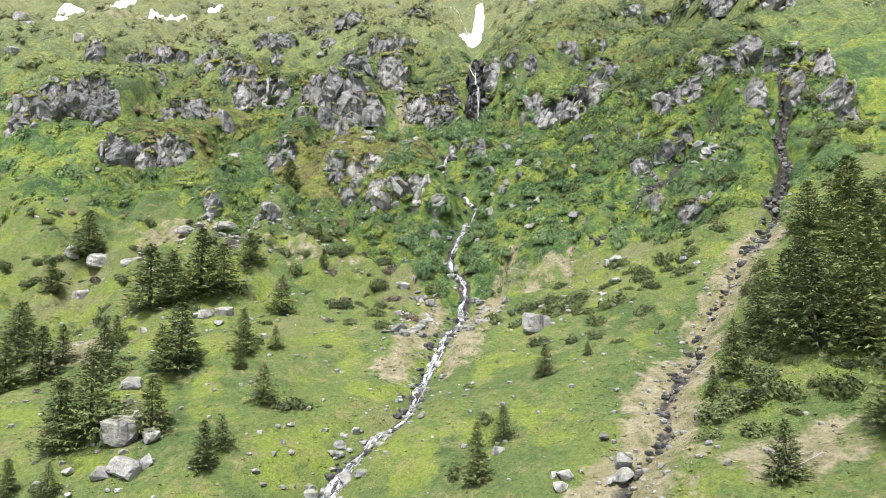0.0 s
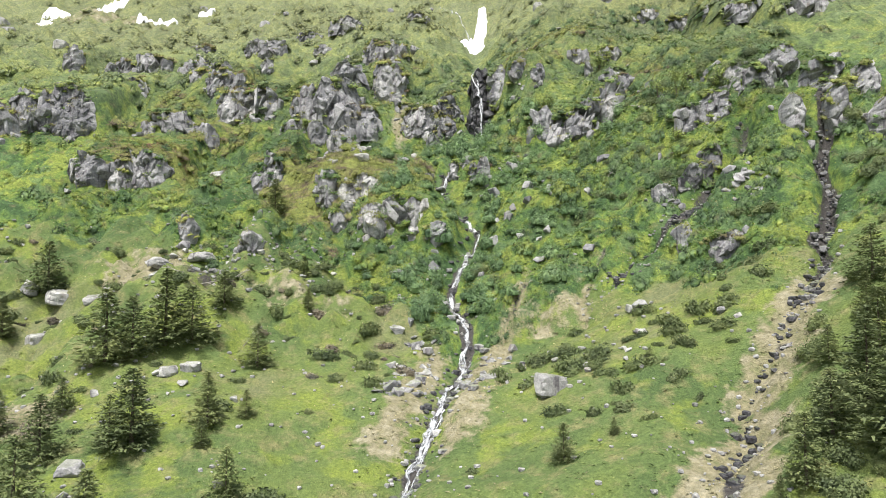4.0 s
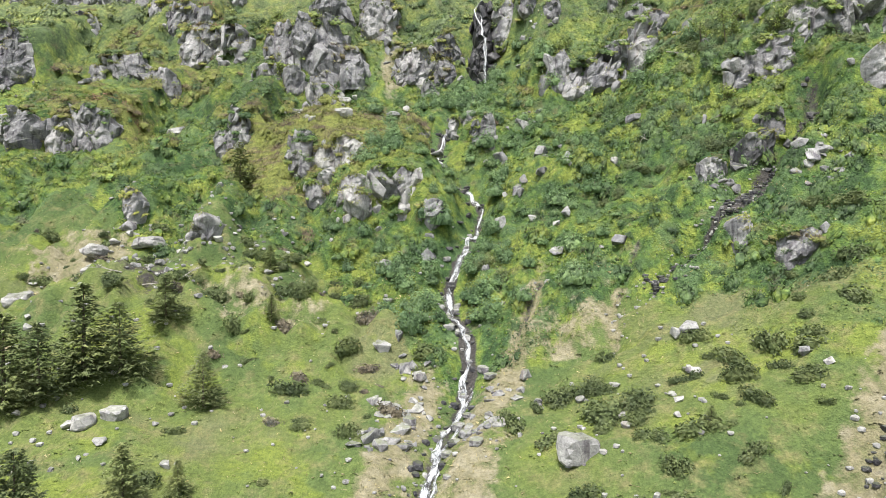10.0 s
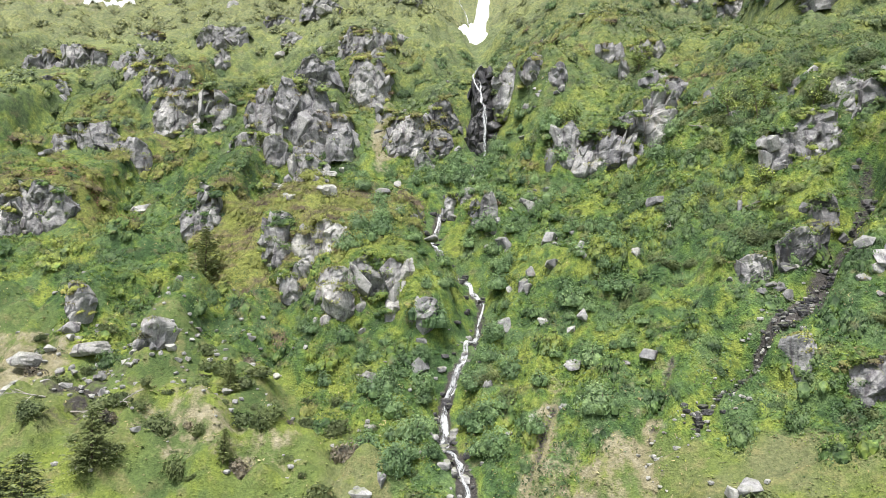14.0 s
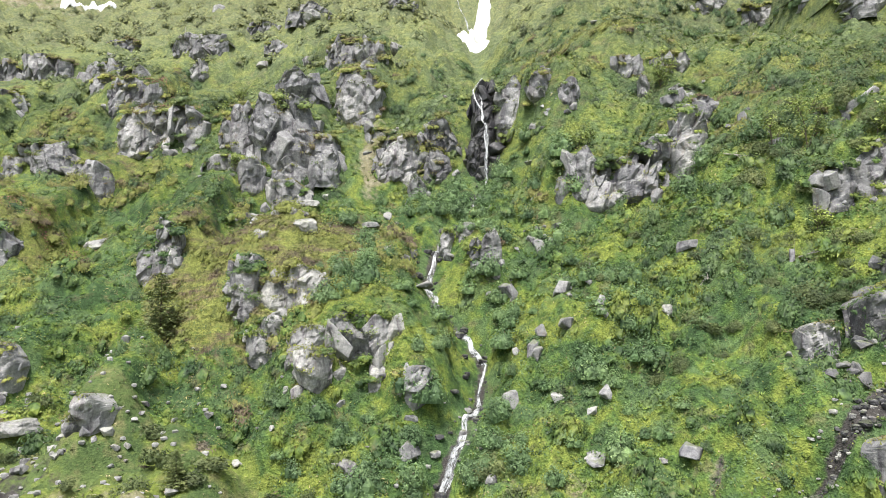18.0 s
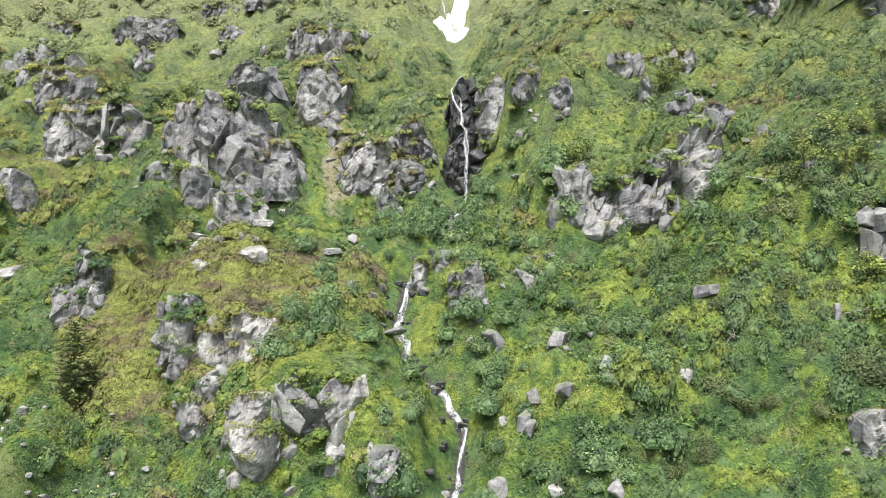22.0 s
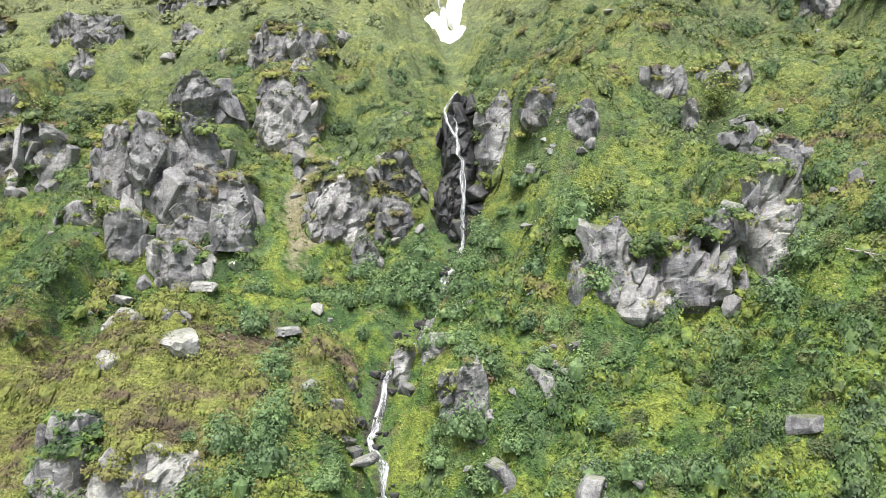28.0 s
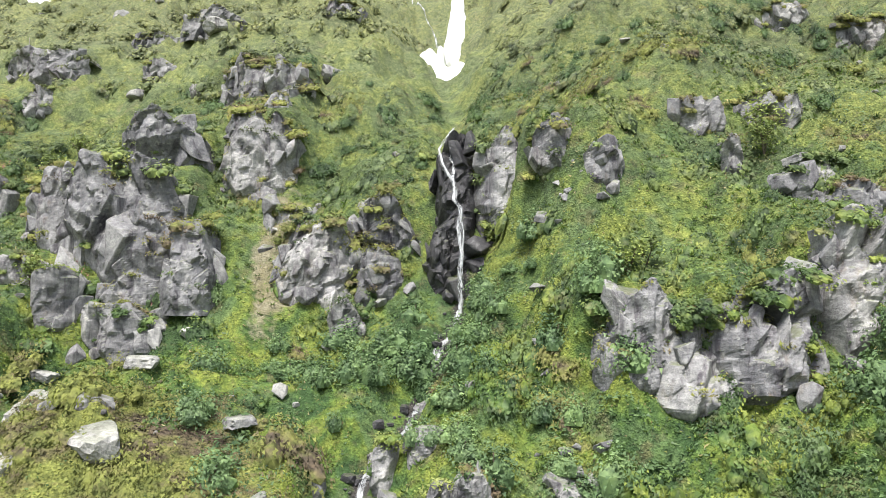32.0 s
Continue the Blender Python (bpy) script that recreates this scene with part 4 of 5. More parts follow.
BOULDERS_HIGH = [(-14.7, 75.6, 3.4, 1.6), (-15.8, 84.5, 2.2, 0.9), (-17.2, 90.8, 1.0, 2.2), (-18.6, 89.6, 1.1, 0.8), (-23.6, 87.6, 2.0, 0.8), (-40.0, 82.0, 2.6, 1.2), (-33.5, 57.0, 3.0, 1.4), (-27.2, 54.4, 2.6, 1.3), (-20.4, 80.6, 3.6, 1.4), (-16.2, 78.6, 2.2, 1.3), (-18.8, 74.6, 1.8, 0.9),
                 (27.6, 82.6, 2.0, 0.8), (10.2, 79.6, 1.3, 0.9), (5.6, 79.8, 0.9, 1.0), (-6.4, 83.0, 1.0, 1.1), (-8.2, 79.6, 2.0, 0.8), (-3.2, 77.0, 1.2, 1.7), (-38.5, 55.5, 3.0, 1.6), (-36.8, 51.0, 2.2, 1.2)]
STONES = [hull_mesh("boulder", 300 + k, 0.52, 0.48, 0.46, MAT["bleached" if k % 3 else "pale"], 12) for k in range(10)]


ROUGH = [rock_mesh("boulder", 320 + k, 0.52, 0.48, 0.46, MAT["bleached" if k % 3 == 1 else "pale"], 3, 11, 0.2, 0.06, 0.4) for k in range(10)]


def boulder(k, x, y, w, h, label, group="boulders on the slope"):
    rs = np.random.RandomState(900 + k)
    ob = thing("boulder", (ROUGH if w > 1.7 else STONES)[k % 10], label, "boulder", group)
    ob.location = (x, y + w * 0.25, at(x, y + w * 0.25) + h * (0.16 if w > 1.7 else 0.26))
    ob.rotation_euler = (radians(rs.uniform(-15, 15)), radians(rs.uniform(-15, 15)), rs.uniform(0, 6.28))
    ob.scale = (w, w * rs.uniform(0.8, 1.1), h * 1.15)
    return ob


for k, s in enumerate(BOULDERS):
    boulder(k, *s, "pale angular granite boulder lying in meadow grass")
for k, s in enumerate(BOULDERS_HIGH):
    boulder(k + 30, *s, "light grey boulder among heather and ferns")
rs = np.random.RandomState(77)
# loose stones: rockfall fans, meadow, the scree gully
FANS = [(-27, 10, 5, 8, 26), (-42, 50, 10, 8, 22), (-30, 52, 6, 6, 34), (-26, 31, 5, 5, 16), (9, -1, 5, 5, 26), (-8, 14, 7, 8, 26), (8, 30, 6, 8, 12), (18, 34, 6, 6, 10), (-36, 30, 10, 10, 20), (-14, 80, 10, 8, 12), (-60, 60, 10, 8, 14), (-20, 55, 8, 5, 24), (-36, 58, 8, 5, 20), (16, 31, 5, 6, 14)]
count, small = 60, []
for cx, cy, rx, ry, many in FANS:
    for _ in range(many):
        x, y, w = cx + rs.normal(0, rx * 0.6), cy + rs.normal(0, ry * 0.6), 0.35 + 0.8 * rs.rand() ** 2.5
        if w < 0.5:
            small.append((x, y, w))
            continue
        boulder(count, x, y, w, w * rs.uniform(0.5, 0.8), "small pale stone half sunk in turf", "loose stones")
        count += 1

for _ in range(46):
    x, y = rs.uniform(-120, 90), rs.uniform(112, 205)
    if abs(x - 9) < 8:
        continue
    w = rs.uniform(1.2, 4.5)
    boulder(count, x, y, w, w * rs.uniform(0.5, 0.9), "grey rock breaking through the upper slope", "rocks of the upper slope")
    count += 1
for _ in range(50):
    x, y = rs.uniform(-34, 40), rs.uniform(48, 110)
    if line_near(np.array([x]), np.array([y]), STREAM)[0][0] < 3:
        continue
    w = 0.5 + 0.9 * rs.rand() ** 2
    boulder(count, x, y, w, w * rs.uniform(0.5, 0.9), "grey rock poking through alpine scrub", "rocks in the scrub")
    count += 1


def along(line, step):
    pts = [np.array(line[0], float)]
    for a, b in zip(line, line[1:]):
        a, b = np.array(a, float), np.array(b, float)
        k = max(1, int(np.hypot(*(b - a)) / step))
        pts += [a + (b - a) * (j + 1) / k for j in range(k)]
    return np.array(pts)


def fall_of(x, y):
    """The fall of the ground across a metre, in x and in y."""
    return ((lay(x + 0.7, y) - lay(x - 0.7, y)) / 1.4).clip(-1, 1), ((lay(x, y + 0.7) - lay(x, y - 0.7)) / 1.4).clip(-1, 1)


def joined(name, protos, where, spin, scale, material, label, category, lie=0.0):
    """One mesh of many copies of small meshes (verts, faces); lie: how far their bases follow the fall of the slope."""
    vs, fs, off = [], [], 0
    sx, sy = fall_of(where[:, 0], where[:, 1]) if lie else (None, None)
    for k, p in enumerate(where):
        v, f = protos[k % len(protos)]
        c, s = np.cos(spin[k]), np.sin(spin[k])
        q = v * scale[k]
        vs.append(np.stack([q[:, 0] * c - q[:, 1] * s + p[0], q[:, 0] * s + q[:, 1] * c + p[1], q[:, 2] + p[2]], -1))
        if lie:
            vs[-1][:, 2] += lie * (sx[k] * (vs[-1][:, 0] - p[0]) + sy[k] * (vs[-1][:, 1] - p[1]))
        fs.append(f + off)
        off += len(v)
    return thing(name, mesh(name, np.concatenate(vs), np.concatenate(fs), material), label, category, kind="stuff")


def raw(me):
    v = np.empty(len(me.vertices) * 3, np.float32)
    me.vertices.foreach_get("co", v)
    f = np.empty(len(me.loops), np.int32)
    me.loops.foreach_get("vertex_index", f)
    return v.reshape(-1, 3), f.reshape(len(me.polygons), -1)


def pebbles(name, line, step, spread, size, material, label, y0, y1, seed, gap=0.0):
    r = np.random.RandomState(seed)
    protos = [raw(rock_mesh("pebble", seed + k, 0.5, 0.45, 0.35, material, 2, 9, 0, 0.04, 0.3)) for k in range(6)]
    p = np.concatenate([along(line, step)] * 3)
    p = p[(p[:, 1] > y0) & (p[:, 1] < y1)]
    p = p + r.normal(0, spread, p.shape) + np.outer(r.choice([-gap, gap], len(p)), [1, -0.3])
    s = size * (0.4 + 1.3 * r.rand(len(p)) ** 2)
    w = np.c_[p, ground_z(p[:, 0], p[:, 1]) + s * 0.1]
    return joined(name, protos, w, r.uniform(0, 6.28, len(p)), np.repeat(s[:, None], 3, 1) * r.uniform(0.7, 1.3, (len(p), 3)), material, label, "stones")


pebbles("stream_stones", STREAM, 0.95, 0.5, 0.55, MAT["dark"], "dark wet stones lining the stream bed", -5, 97, 500, 0.55)
small = np.array(small + [(p[0], p[1], 0.14 + 0.3 * q**2) for p, q in zip(np.random.RandomState(33).uniform([-48, -4], [22, 36], (420, 2)), np.random.RandomState(34).rand(420))] + [(p[0], p[1], 0.2 + 0.3 * q) for p, q in zip(np.random.RandomState(31).normal([-25, 52], [9, 6], (160, 2)), np.random.RandomState(32).rand(160))])
joined("loose_stones", [raw(rock_mesh("stone", 340 + k, 0.5, 0.45, 0.35, MAT["bleached"], 2, 9, 0, 0.04, 0.3)) for k in range(6)], np.c_[small[:, :2], ground_z(small[:, 0], small[:, 1]) + 0.05], small[:, 0] * 7, small[:, [2, 2, 2]] * 1.2, MAT["bleached"], "small pale stones strewn over the meadow", "stones")
pebbles("stream_rubble", STREAM, 0.9, 1.6, 0.6, MAT["rock"], "grey rubble along the stream banks", -5, 60, 520)
# dark stones deepen the trench, standing in for shade on its floor
pebbles("gully_stones", SCREE, 0.75, 0.42, 0.5, MAT["dark"], "dark rocks in the bottom of the dry gully", -2, 62, 540)
pebbles("gully_rubble", SCREE, 0.5, 1.3, 0.3, MAT["bleached"], "pale rubble scattered beside the gully", -6, 34, 560)
# upper gully: shade put into the rock colour
pebbles("gully_rocks", SCREE, 0.42, 0.42, 0.62, MAT["shaded_rock"], "rocks walling the narrow upper gully, darkened to suit its shade", 25, 60, 550)
pebbles("cleft_rubble", CLEFT, 0.3, 0.8, 0.3, MAT["pale"], "brownish rubble in the mouth of the cleft", 41, 50, 590)
# dark stones also imitate the shade at the bottom of the cleft
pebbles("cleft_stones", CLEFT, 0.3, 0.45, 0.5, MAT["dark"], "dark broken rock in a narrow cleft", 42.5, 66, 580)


# ---- water and snow ----
def water(name, label, line, y0, y1, width, seed, shift):
    """A strand of white water laid over the bed, arched across and uneven in width."""
    p = along(line, 0.3)
    p = p[(p[:, 1] >= y0) & (p[:, 1] <= y1)]
    r = np.random.RandomState(seed)
    k = np.arange(len(p)) * 0.3
    side = np.gradient(p, axis=0)
    side = np.stack([side[:, 1], -side[:, 0]], -1) / np.linalg.norm(side, axis=1)[:, None]
    p = p + side * (0.42 * grain(k, 0 * k + seed, 0 * k, 2.1) + 0.2 * grain(k, 0 * k + seed, 0 * k + 9, 0.8) + shift)[:, None]
    w = width * (0.75 + 0.6 * grain(k, 0 * k + seed, 0 * k + 4, 1.7)).clip(0.15, 2) * (1 + 0.2 * smooth(42, 56, p[:, 1]))
    dip = 0.12 * smooth(0.25, 0.6, grain(k, 0 * k + seed, 0 * k + 6, 3.0)) * smooth(26, 40, p[:, 1])
    rows = []
    for a in (-1, -0.6, 0, 0.6, 1):
        q = p + side * (a * w / 2)[:, None]
        z = np.maximum(slope_z(q[:, 0], q[:, 1]), slope_z(p[:, 0], p[:, 1]) - 0.1) + 0.34 * (1 - 0.9 * a * a) - dip + 0.06 * grain(k, 0 * k + seed, a + 0 * k, 0.5)
        rows.append(np.c_[q, z])
    v = np.stack(rows, 1)
    m, n = v.shape[:2]
    ids = np.arange(m * n).reshape(m, n)
    f = np.stack([ids[:-1, :-1], ids[:-1, 1:], ids[1:, 1:], ids[1:, :-1]], -1).reshape(-1, 4)
    me = mesh(name, v.reshape(-1, 3), f, MAT["water"], True)
    uv = me.uv_layers.new(name="UVMap")
    flat = np.stack([np.tile(np.linspace(0, 1, n), m), np.repeat(k, n)], -1)
    uv.data.foreach_set("uv", flat[f.ravel()].astype(np.float32).ravel())
    return thing(name, me, label, "stream", kind="structure")


water("stream_water", "white cascading stream in a stony bed", STREAM, -40, 91.6, 0.9, 3, 0.0)
water("stream_water", "thin side strand of the cascading stream", STREAM, 2, 40, 0.6, 8, 0.5)


def fall(label, line, width, seed):
    """A free strand of falling water through corners x, y, z: a soft, arched ribbon that frays downwards."""
    pts = np.array(line, float)
    u = np.linspace(0, len(pts) - 1, 60)
    p = np.stack([np.interp(u, np.arange(len(pts)), pts[:, a]) for a in range(3)], -1)
    k = np.arange(60) * 0.25
    p[:, 0] += 0.16 * grain(k, 0 * k + seed, 0 * k, 1.6)
    w = width * (0.7 + 0.5 * grain(k, 0 * k + seed, 0 * k + 3, 1.2)).clip(0.25, 2)
    v = np.stack([np.c_[p[:, 0] + a * w / 2, p[:, 1] - 0.16 * (1 - a * a) - 0.05 * grain(k, a + 0 * k, 0 * k + seed, 0.4), p[:, 2]] for a in (-1, -0.6, 0, 0.6, 1)], 1)
    m, n = v.shape[:2]
    ids = np.arange(m * n).reshape(m, n)
    f = np.stack([ids[:-1, :-1], ids[:-1, 1:], ids[1:, 1:], ids[1:, :-1]], -1).reshape(-1, 4)
    me = mesh("waterfall", v.reshape(-1, 3), f, MAT["water"], True)
    uv = me.uv_layers.new(name="UVMap")
    flat = np.stack([np.tile(np.linspace(0, 1, n), m), np.repeat(k, n)], -1)
    uv.data.foreach_set("uv", flat[f.ravel()].astype(np.float32).ravel())
    return thing("waterfall", me, label, "waterfall", kind="structure")


fall("thin white waterfall leaping twice over a dark cliff", [(5.42, 97.0, 89.92), (5.05, 96.0, 88.86), (4.14, 95.0, 87.62), (4.46, 94.2, 86.22), (5.23, 93.6, 84.63), (5.28, 92.9, 83.06), (5.9, 92.6, 82.29), (5.7, 91.9, 79.8), (5.57, 91.3, 77.38), (5.84, 91.1, 75.95), (5.72, 90.7, 74.07)], 0.62, 5)
fall("thin lower strand beside the main fall", [(5.6, 92.7, 82.6), (5.95, 92.2, 80.6), (5.85, 91.5, 78.2), (5.6, 91.2, 76.2), (5.9, 90.9, 74.6)], 0.3, 11)
fall("narrow second strand at the lip of the waterfall", [(5.42, 97.0, 89.92), (5.12, 95.4, 88.22), (5.27, 94.3, 85.99), (5.31, 93.4, 84.26)], 0.4, 6)
water("stream_water", "upper stream trickling out of the snow", STREAM, 152, 206, 0.5, 12, -1.6)


def snow(label, spots, seed, deep=1.6):
    """Old snow lying along corners x, y, width: ragged edges, rounded over, thin at its rim."""
    c = np.array(spots, float)
    far = np.r_[0, np.cumsum(np.hypot(*np.diff(c[:, :2], axis=0).T))]
    k = np.arange(0, far[-1], 0.45)
    x, y, w = (np.interp(k, far, c[:, a]) for a in range(3))
    tx, ty = np.gradient(x), np.gradient(y)
    ln = np.hypot(tx, ty)
    a = np.linspace(-1, 1, 15)
    edge = [1 + 0.35 * rough(k + seed, 0 * k + e * 9, 0 * k, 2.4, 3) for e in (-1, 1)]
    reach = 0.5 * w[:, None] * np.where(a < 0, edge[0][:, None], edge[1][:, None]) * a
    px, py = x[:, None] + reach * (ty / ln)[:, None], y[:, None] - reach * (tx / ln)[:, None]
    end = smooth(0, 1.2, np.minimum(k, far[-1] - k))[:, None]
    z = ground_z(px, py) + deep * end * (1 - a**4) - 0.12 + 0.12 * rough(px, py, 0 * px + seed, 1.8, 3)
    m, n = px.shape
    ids = np.arange(m * n).reshape(m, n)
    me = mesh("snow_patch", np.stack([px, py, z], -1).reshape(-1, 3), np.stack([ids[:-1, :-1], ids[:-1, 1:], ids[1:, 1:], ids[1:, :-1]], -1).reshape(-1, 4), MAT["snow"], True)
    return thing("snow_patch", me, label, "snow", "snow patches")


snow("tongue of old white snow in the stream gully", [(7.9, 126.6, 0.8), (6.6, 128.2, 4.6), (5.6, 131.5, 5.4), (4.9, 136, 4.4), (5.2, 141, 2.6), (6.0, 146, 1.6), (6.6, 152, 1.4), (7.2, 158, 1.2)], 7, 1.9)
snow("upper arm of old snow in the stream gully", [(7.0, 156, 0.8), (7.8, 160, 1.8), (9.0, 166, 3.6), (10.2, 173, 4.2), (11.0, 180, 2.2)], 8, 2.2)
snow("broad old snow patch on the upper slope", [(-127, 174, 3.0), (-129, 180, 7.0), (-130, 188, 5.0), (-128, 196, 4.0), (-124, 204, 6.0), (-118, 212, 3.0)], 3)
snow("small old snow patch on the upper slope", [(-98, 176, 1.2), (-97, 181, 3.6), (-94, 187, 2.4), (-91, 192, 1.0)], 4)
snow("small old snow patch on the upper slope", [(-84, 190, 1.0), (-82, 194, 2.4), (-80, 198, 0.8)], 5)


# ---- spruces ----
def spruce_crown(seed, h, r):
    """Whorls of drooping boughs, uneven round the tree, each clothed in many small needle sprays."""
    q = np.random.RandomState(seed)
    side, level, at_, out = q.uniform(0.72, 1.25, 6), 0.04 * h, [], []
    while level < h * 0.985:
        t = level / h
        reach = r * (1 - t) ** 0.72 * q.uniform(0.75, 1.15) * min(1, 0.65 + t * 4)
        for a in np.linspace(0, 2 * np.pi, int(7 + 6 * (1 - t)), endpoint=False) + q.uniform(0, 6):
            a += q.normal(0, 0.22)
            L = reach * q.uniform(0.55, 1.15) * side[int(a * 0.95) % 6] + 0.03
            droop, lift = q.uniform(0.12, 0.42) * (1 - 0.8 * t), q.uniform(0.1, 0.34)
            n = int(5 + 17 * L / r)
            f = 0.15 + 0.9 * q.rand(n) ** 0.75
            wide = 0.17 * L * (1.2 - f) * q.normal(0, 1, n)
            o, s = np.array([np.cos(a), np.sin(a), 0]), np.array([-np.sin(a), np.cos(a), 0])
            at_.append(o * (L * f)[:, None] + s * wide[:, None] + np.array([0, 0, 1]) * (level - droop * L * f + lift * L * f * f - 0.35 * np.abs(wide) + q.normal(0, 0.006, n))[:, None])
            out.append(np.tile(o * 0.8 + [0, 0, 0.25], (n, 1)) + s * np.sign(wide)[:, None] * 0.5)
        level += h * q.uniform(0.028, 0.044)
    p, d = np.concatenate(at_), np.concatenate(out)
    d = d + q.normal(0, 0.3, d.shape) - [0, 0, 0.3]
    d /= np.linalg.norm(d, axis=1)[:, None]
    s = np.cross(d, q.normal(0, 0.35, d.shape) + [0, 0, 1])
    s /= np.linalg.norm(s, axis=1)[:, None]
    z = q.uniform(0.026, 0.052, (len(p), 1)) * h
    v = np.stack([p - d * z * 0.5 + s * z * 0.3, p + d * z, p - d * z * 0.5 - s * z * 0.3], 1).reshape(-1, 3)
    return v, np.arange(len(v)).reshape(-1, 3)


def tube(p0, p1, r0, r1, sides=7):
    p0, p1 = np.array(p0, float), np.array(p1, float)
    d = (p1 - p0) / np.linalg.norm(p1 - p0)
    u = np.cross(d, [0.3, 0.9, 0.2])
    u /= np.linalg.norm(u)
    w = np.cross(d, u)
    a = np.linspace(0, 2 * np.pi, sides, endpoint=False)
    ring = np.cos(a)[:, None] * u + np.sin(a)[:, None] * w
    v = np.r_[p0 + ring * r0, p1 + ring * r1]
    f = [[k, (k + 1) % sides, sides + (k + 1) % sides, sides + k] for k in range(sides)]
    return v, np.array(f)


SPRUCE = []
for k in range(6):
    crown = mesh("crown", *spruce_crown(20 + k, 1.0, (0.36, 0.42, 0.33, 0.46, 0.4, 0.52)[k]), MAT["spruce"])
    trunk = mesh("trunk", *tube((0, 0, -0.06), (0, 0, 0.97), 0.028, 0.003), MAT["bark"], True)
    SPRUCE.append((crown, trunk))


def spruce(k, x, y, h, label, group="spruces on the slope"):
    q = np.random.RandomState(1200 + k)
    top = tagged(new("spruce_tree"), label, "tree", group)
    top.location, top.rotation_euler = (x, y, at(x, y) - 0.05), (0, 0, q.uniform(0, 6.28))
    top.scale = (h * q.uniform(0.9, 1.2), h * q.uniform(0.9, 1.2), h)
    part("trunk", SPRUCE[k % 6][1], top)
    part("crown", SPRUCE[k % 6][0], top)


SPRUCES_LEFT = [(-33.2, 31.7, 7.0), (-30.8, 32.0, 6.0), (-28.6, 34.3, 7.4), (-26.5, 35.7, 5.8), (-25.2, 41.6, 4.1), (-19.6, 34.9, 4.3), (-16.4, 43.6, 2.2), (-26.2, 67.4, 6.3), (-50.8, 43.7, 4.5), (-50.5, 51.8, 6.2), (-25.3, 20.2, 6.4),
                (-27.2, 20.5, 4.0), (-20.4, 23.0, 4.3), (-17.9, 25.3, 2.3), (-19.9, 20.3, 2.2), (-16.5, 15.7, 3.3), (-30.7, 10.3, 5.6), (-28.9, 11.4, 6.9), (-32.1, 19.6, 5.2), (-24.0, 11.0, 4.7), (-18.4, 6.7, 3.4), (-17.7, 8.6, 2.3),
                (-34.0, 26.0, 3.2), (-43.8, 25.9, 6.0), (-38.8, 21.5, 4.9), (-38.4, 24.3, 3.8), (-41.4, 20.3, 4.7), (-47.6, 33.0, 4.4), (-31.6, 5.5, 2.6), (-28.5, 5.0, 2.4), (-18.5, 51.6, 2.8)]
SPRUCES_RIGHT = [(1.0, 2.7, 3.9), (3.1, 7.1, 2.5), (7.5, 16.3, 2.8), (16.3, 24.8, 1.4), (11.5, 17.8, 1.2), (19.4, 5.7, 4.2), (17.4, 4.6, 2.1), (24.5, 4.5, 6.7), (25.2, 9.1, 5.3), (22.2, 7.9, 4.2), (16.8, -6.6, 3.2), (18.8, 1.9, 2.5),
                 (26.0, 1.8, 5.8), (28.2, 4.2, 7.0), (27.6, -1.0, 6.2), (29.6, 8.4, 6.8), (28.6, 13.2, 4.6), (32.0, 9.6, 7.0), (32.5, 13, 6.6), (34, 17, 6.2), (36.5, 20, 6.6), (33.5, 21.5, 4.6), (23.6, -6.0, 6.0), (37, 14, 7), (30.4, 17.4, 3.4), (26.4, 15.6, 2.6)]
for k, s in enumerate(SPRUCES_LEFT):
    spruce(k, *s, "dark green young spruce on a stony alpine meadow" if s[2] < 5 else "dark green spruce in a loose group on the meadow")
for k, s in enumerate(SPRUCES_RIGHT):
    spruce(k + 50, *s, "small bushy spruce on the grassy rib" if s[2] < 5 else "tall dark spruce in a dense stand", "spruces on the slope" if s[2] < 5 else "spruce stand")


# ---- shrubs and ground cover ----
def fern(seed, fronds=9):
    """A shuttlecock of arching fronds."""
    q = np.random.RandomState(seed)
    tri = []
    for k in range(fronds):
        a = 6.283 * k / fronds + q.normal(0, 0.3)
        o, s = np.array([math.cos(a), math.sin(a), 0]), np.array([-math.sin(a), math.cos(a), 0])
        L, up = q.uniform(0.4, 0.75), q.uniform(0.5, 0.9)
        tri.append([o * L * 0.25 + s * 0.13 + [0, 0, up * 0.35], o * L + [0, 0, up * q.uniform(0.8, 1.05)], o * L * 0.25 - s * 0.13 + [0, 0, up * 0.35]])
    return np.array(tri).reshape(-1, 3), np.arange(3 * fronds).reshape(-1, 3)


def tuft(seed, blades=6, h=0.4):
    """A sprawling tussock of broad blades."""
    q = np.random.RandomState(seed)
    tri = []
    for k in range(blades):
        a, t = q.uniform(0, 6.28), q.uniform(0.7, 1.6)
        o, s = np.array([math.cos(a), math.sin(a), 0]), np.array([-math.sin(a), math.cos(a), 0])
        b, hh = o * q.uniform(0, 0.25), h * q.uniform(0.5, 1.1)
        tri.append([b - s * 0.09, b + s * 0.09, b + o * t * hh + [0, 0, hh * 0.3]])
    return np.array(tri).reshape(-1, 3), np.arange(3 * blades).reshape(-1, 3)


def scatter(spacing, box, chance, seed):
    """Jittered places inside box, kept where chance(x, y) allows."""
    q = np.random.RandomState(seed)
    x, y = np.meshgrid(np.arange(box[0], box[1], spacing), np.arange(box[2], box[3], spacing))
    x, y = x.ravel() + q.uniform(-0.5, 0.5, x.size) * spacing, y.ravel() + q.uniform(-0.5, 0.5, y.size) * spacing
    keep = q.rand(x.size) < chance(x, y)
    return x[keep], y[keep], q


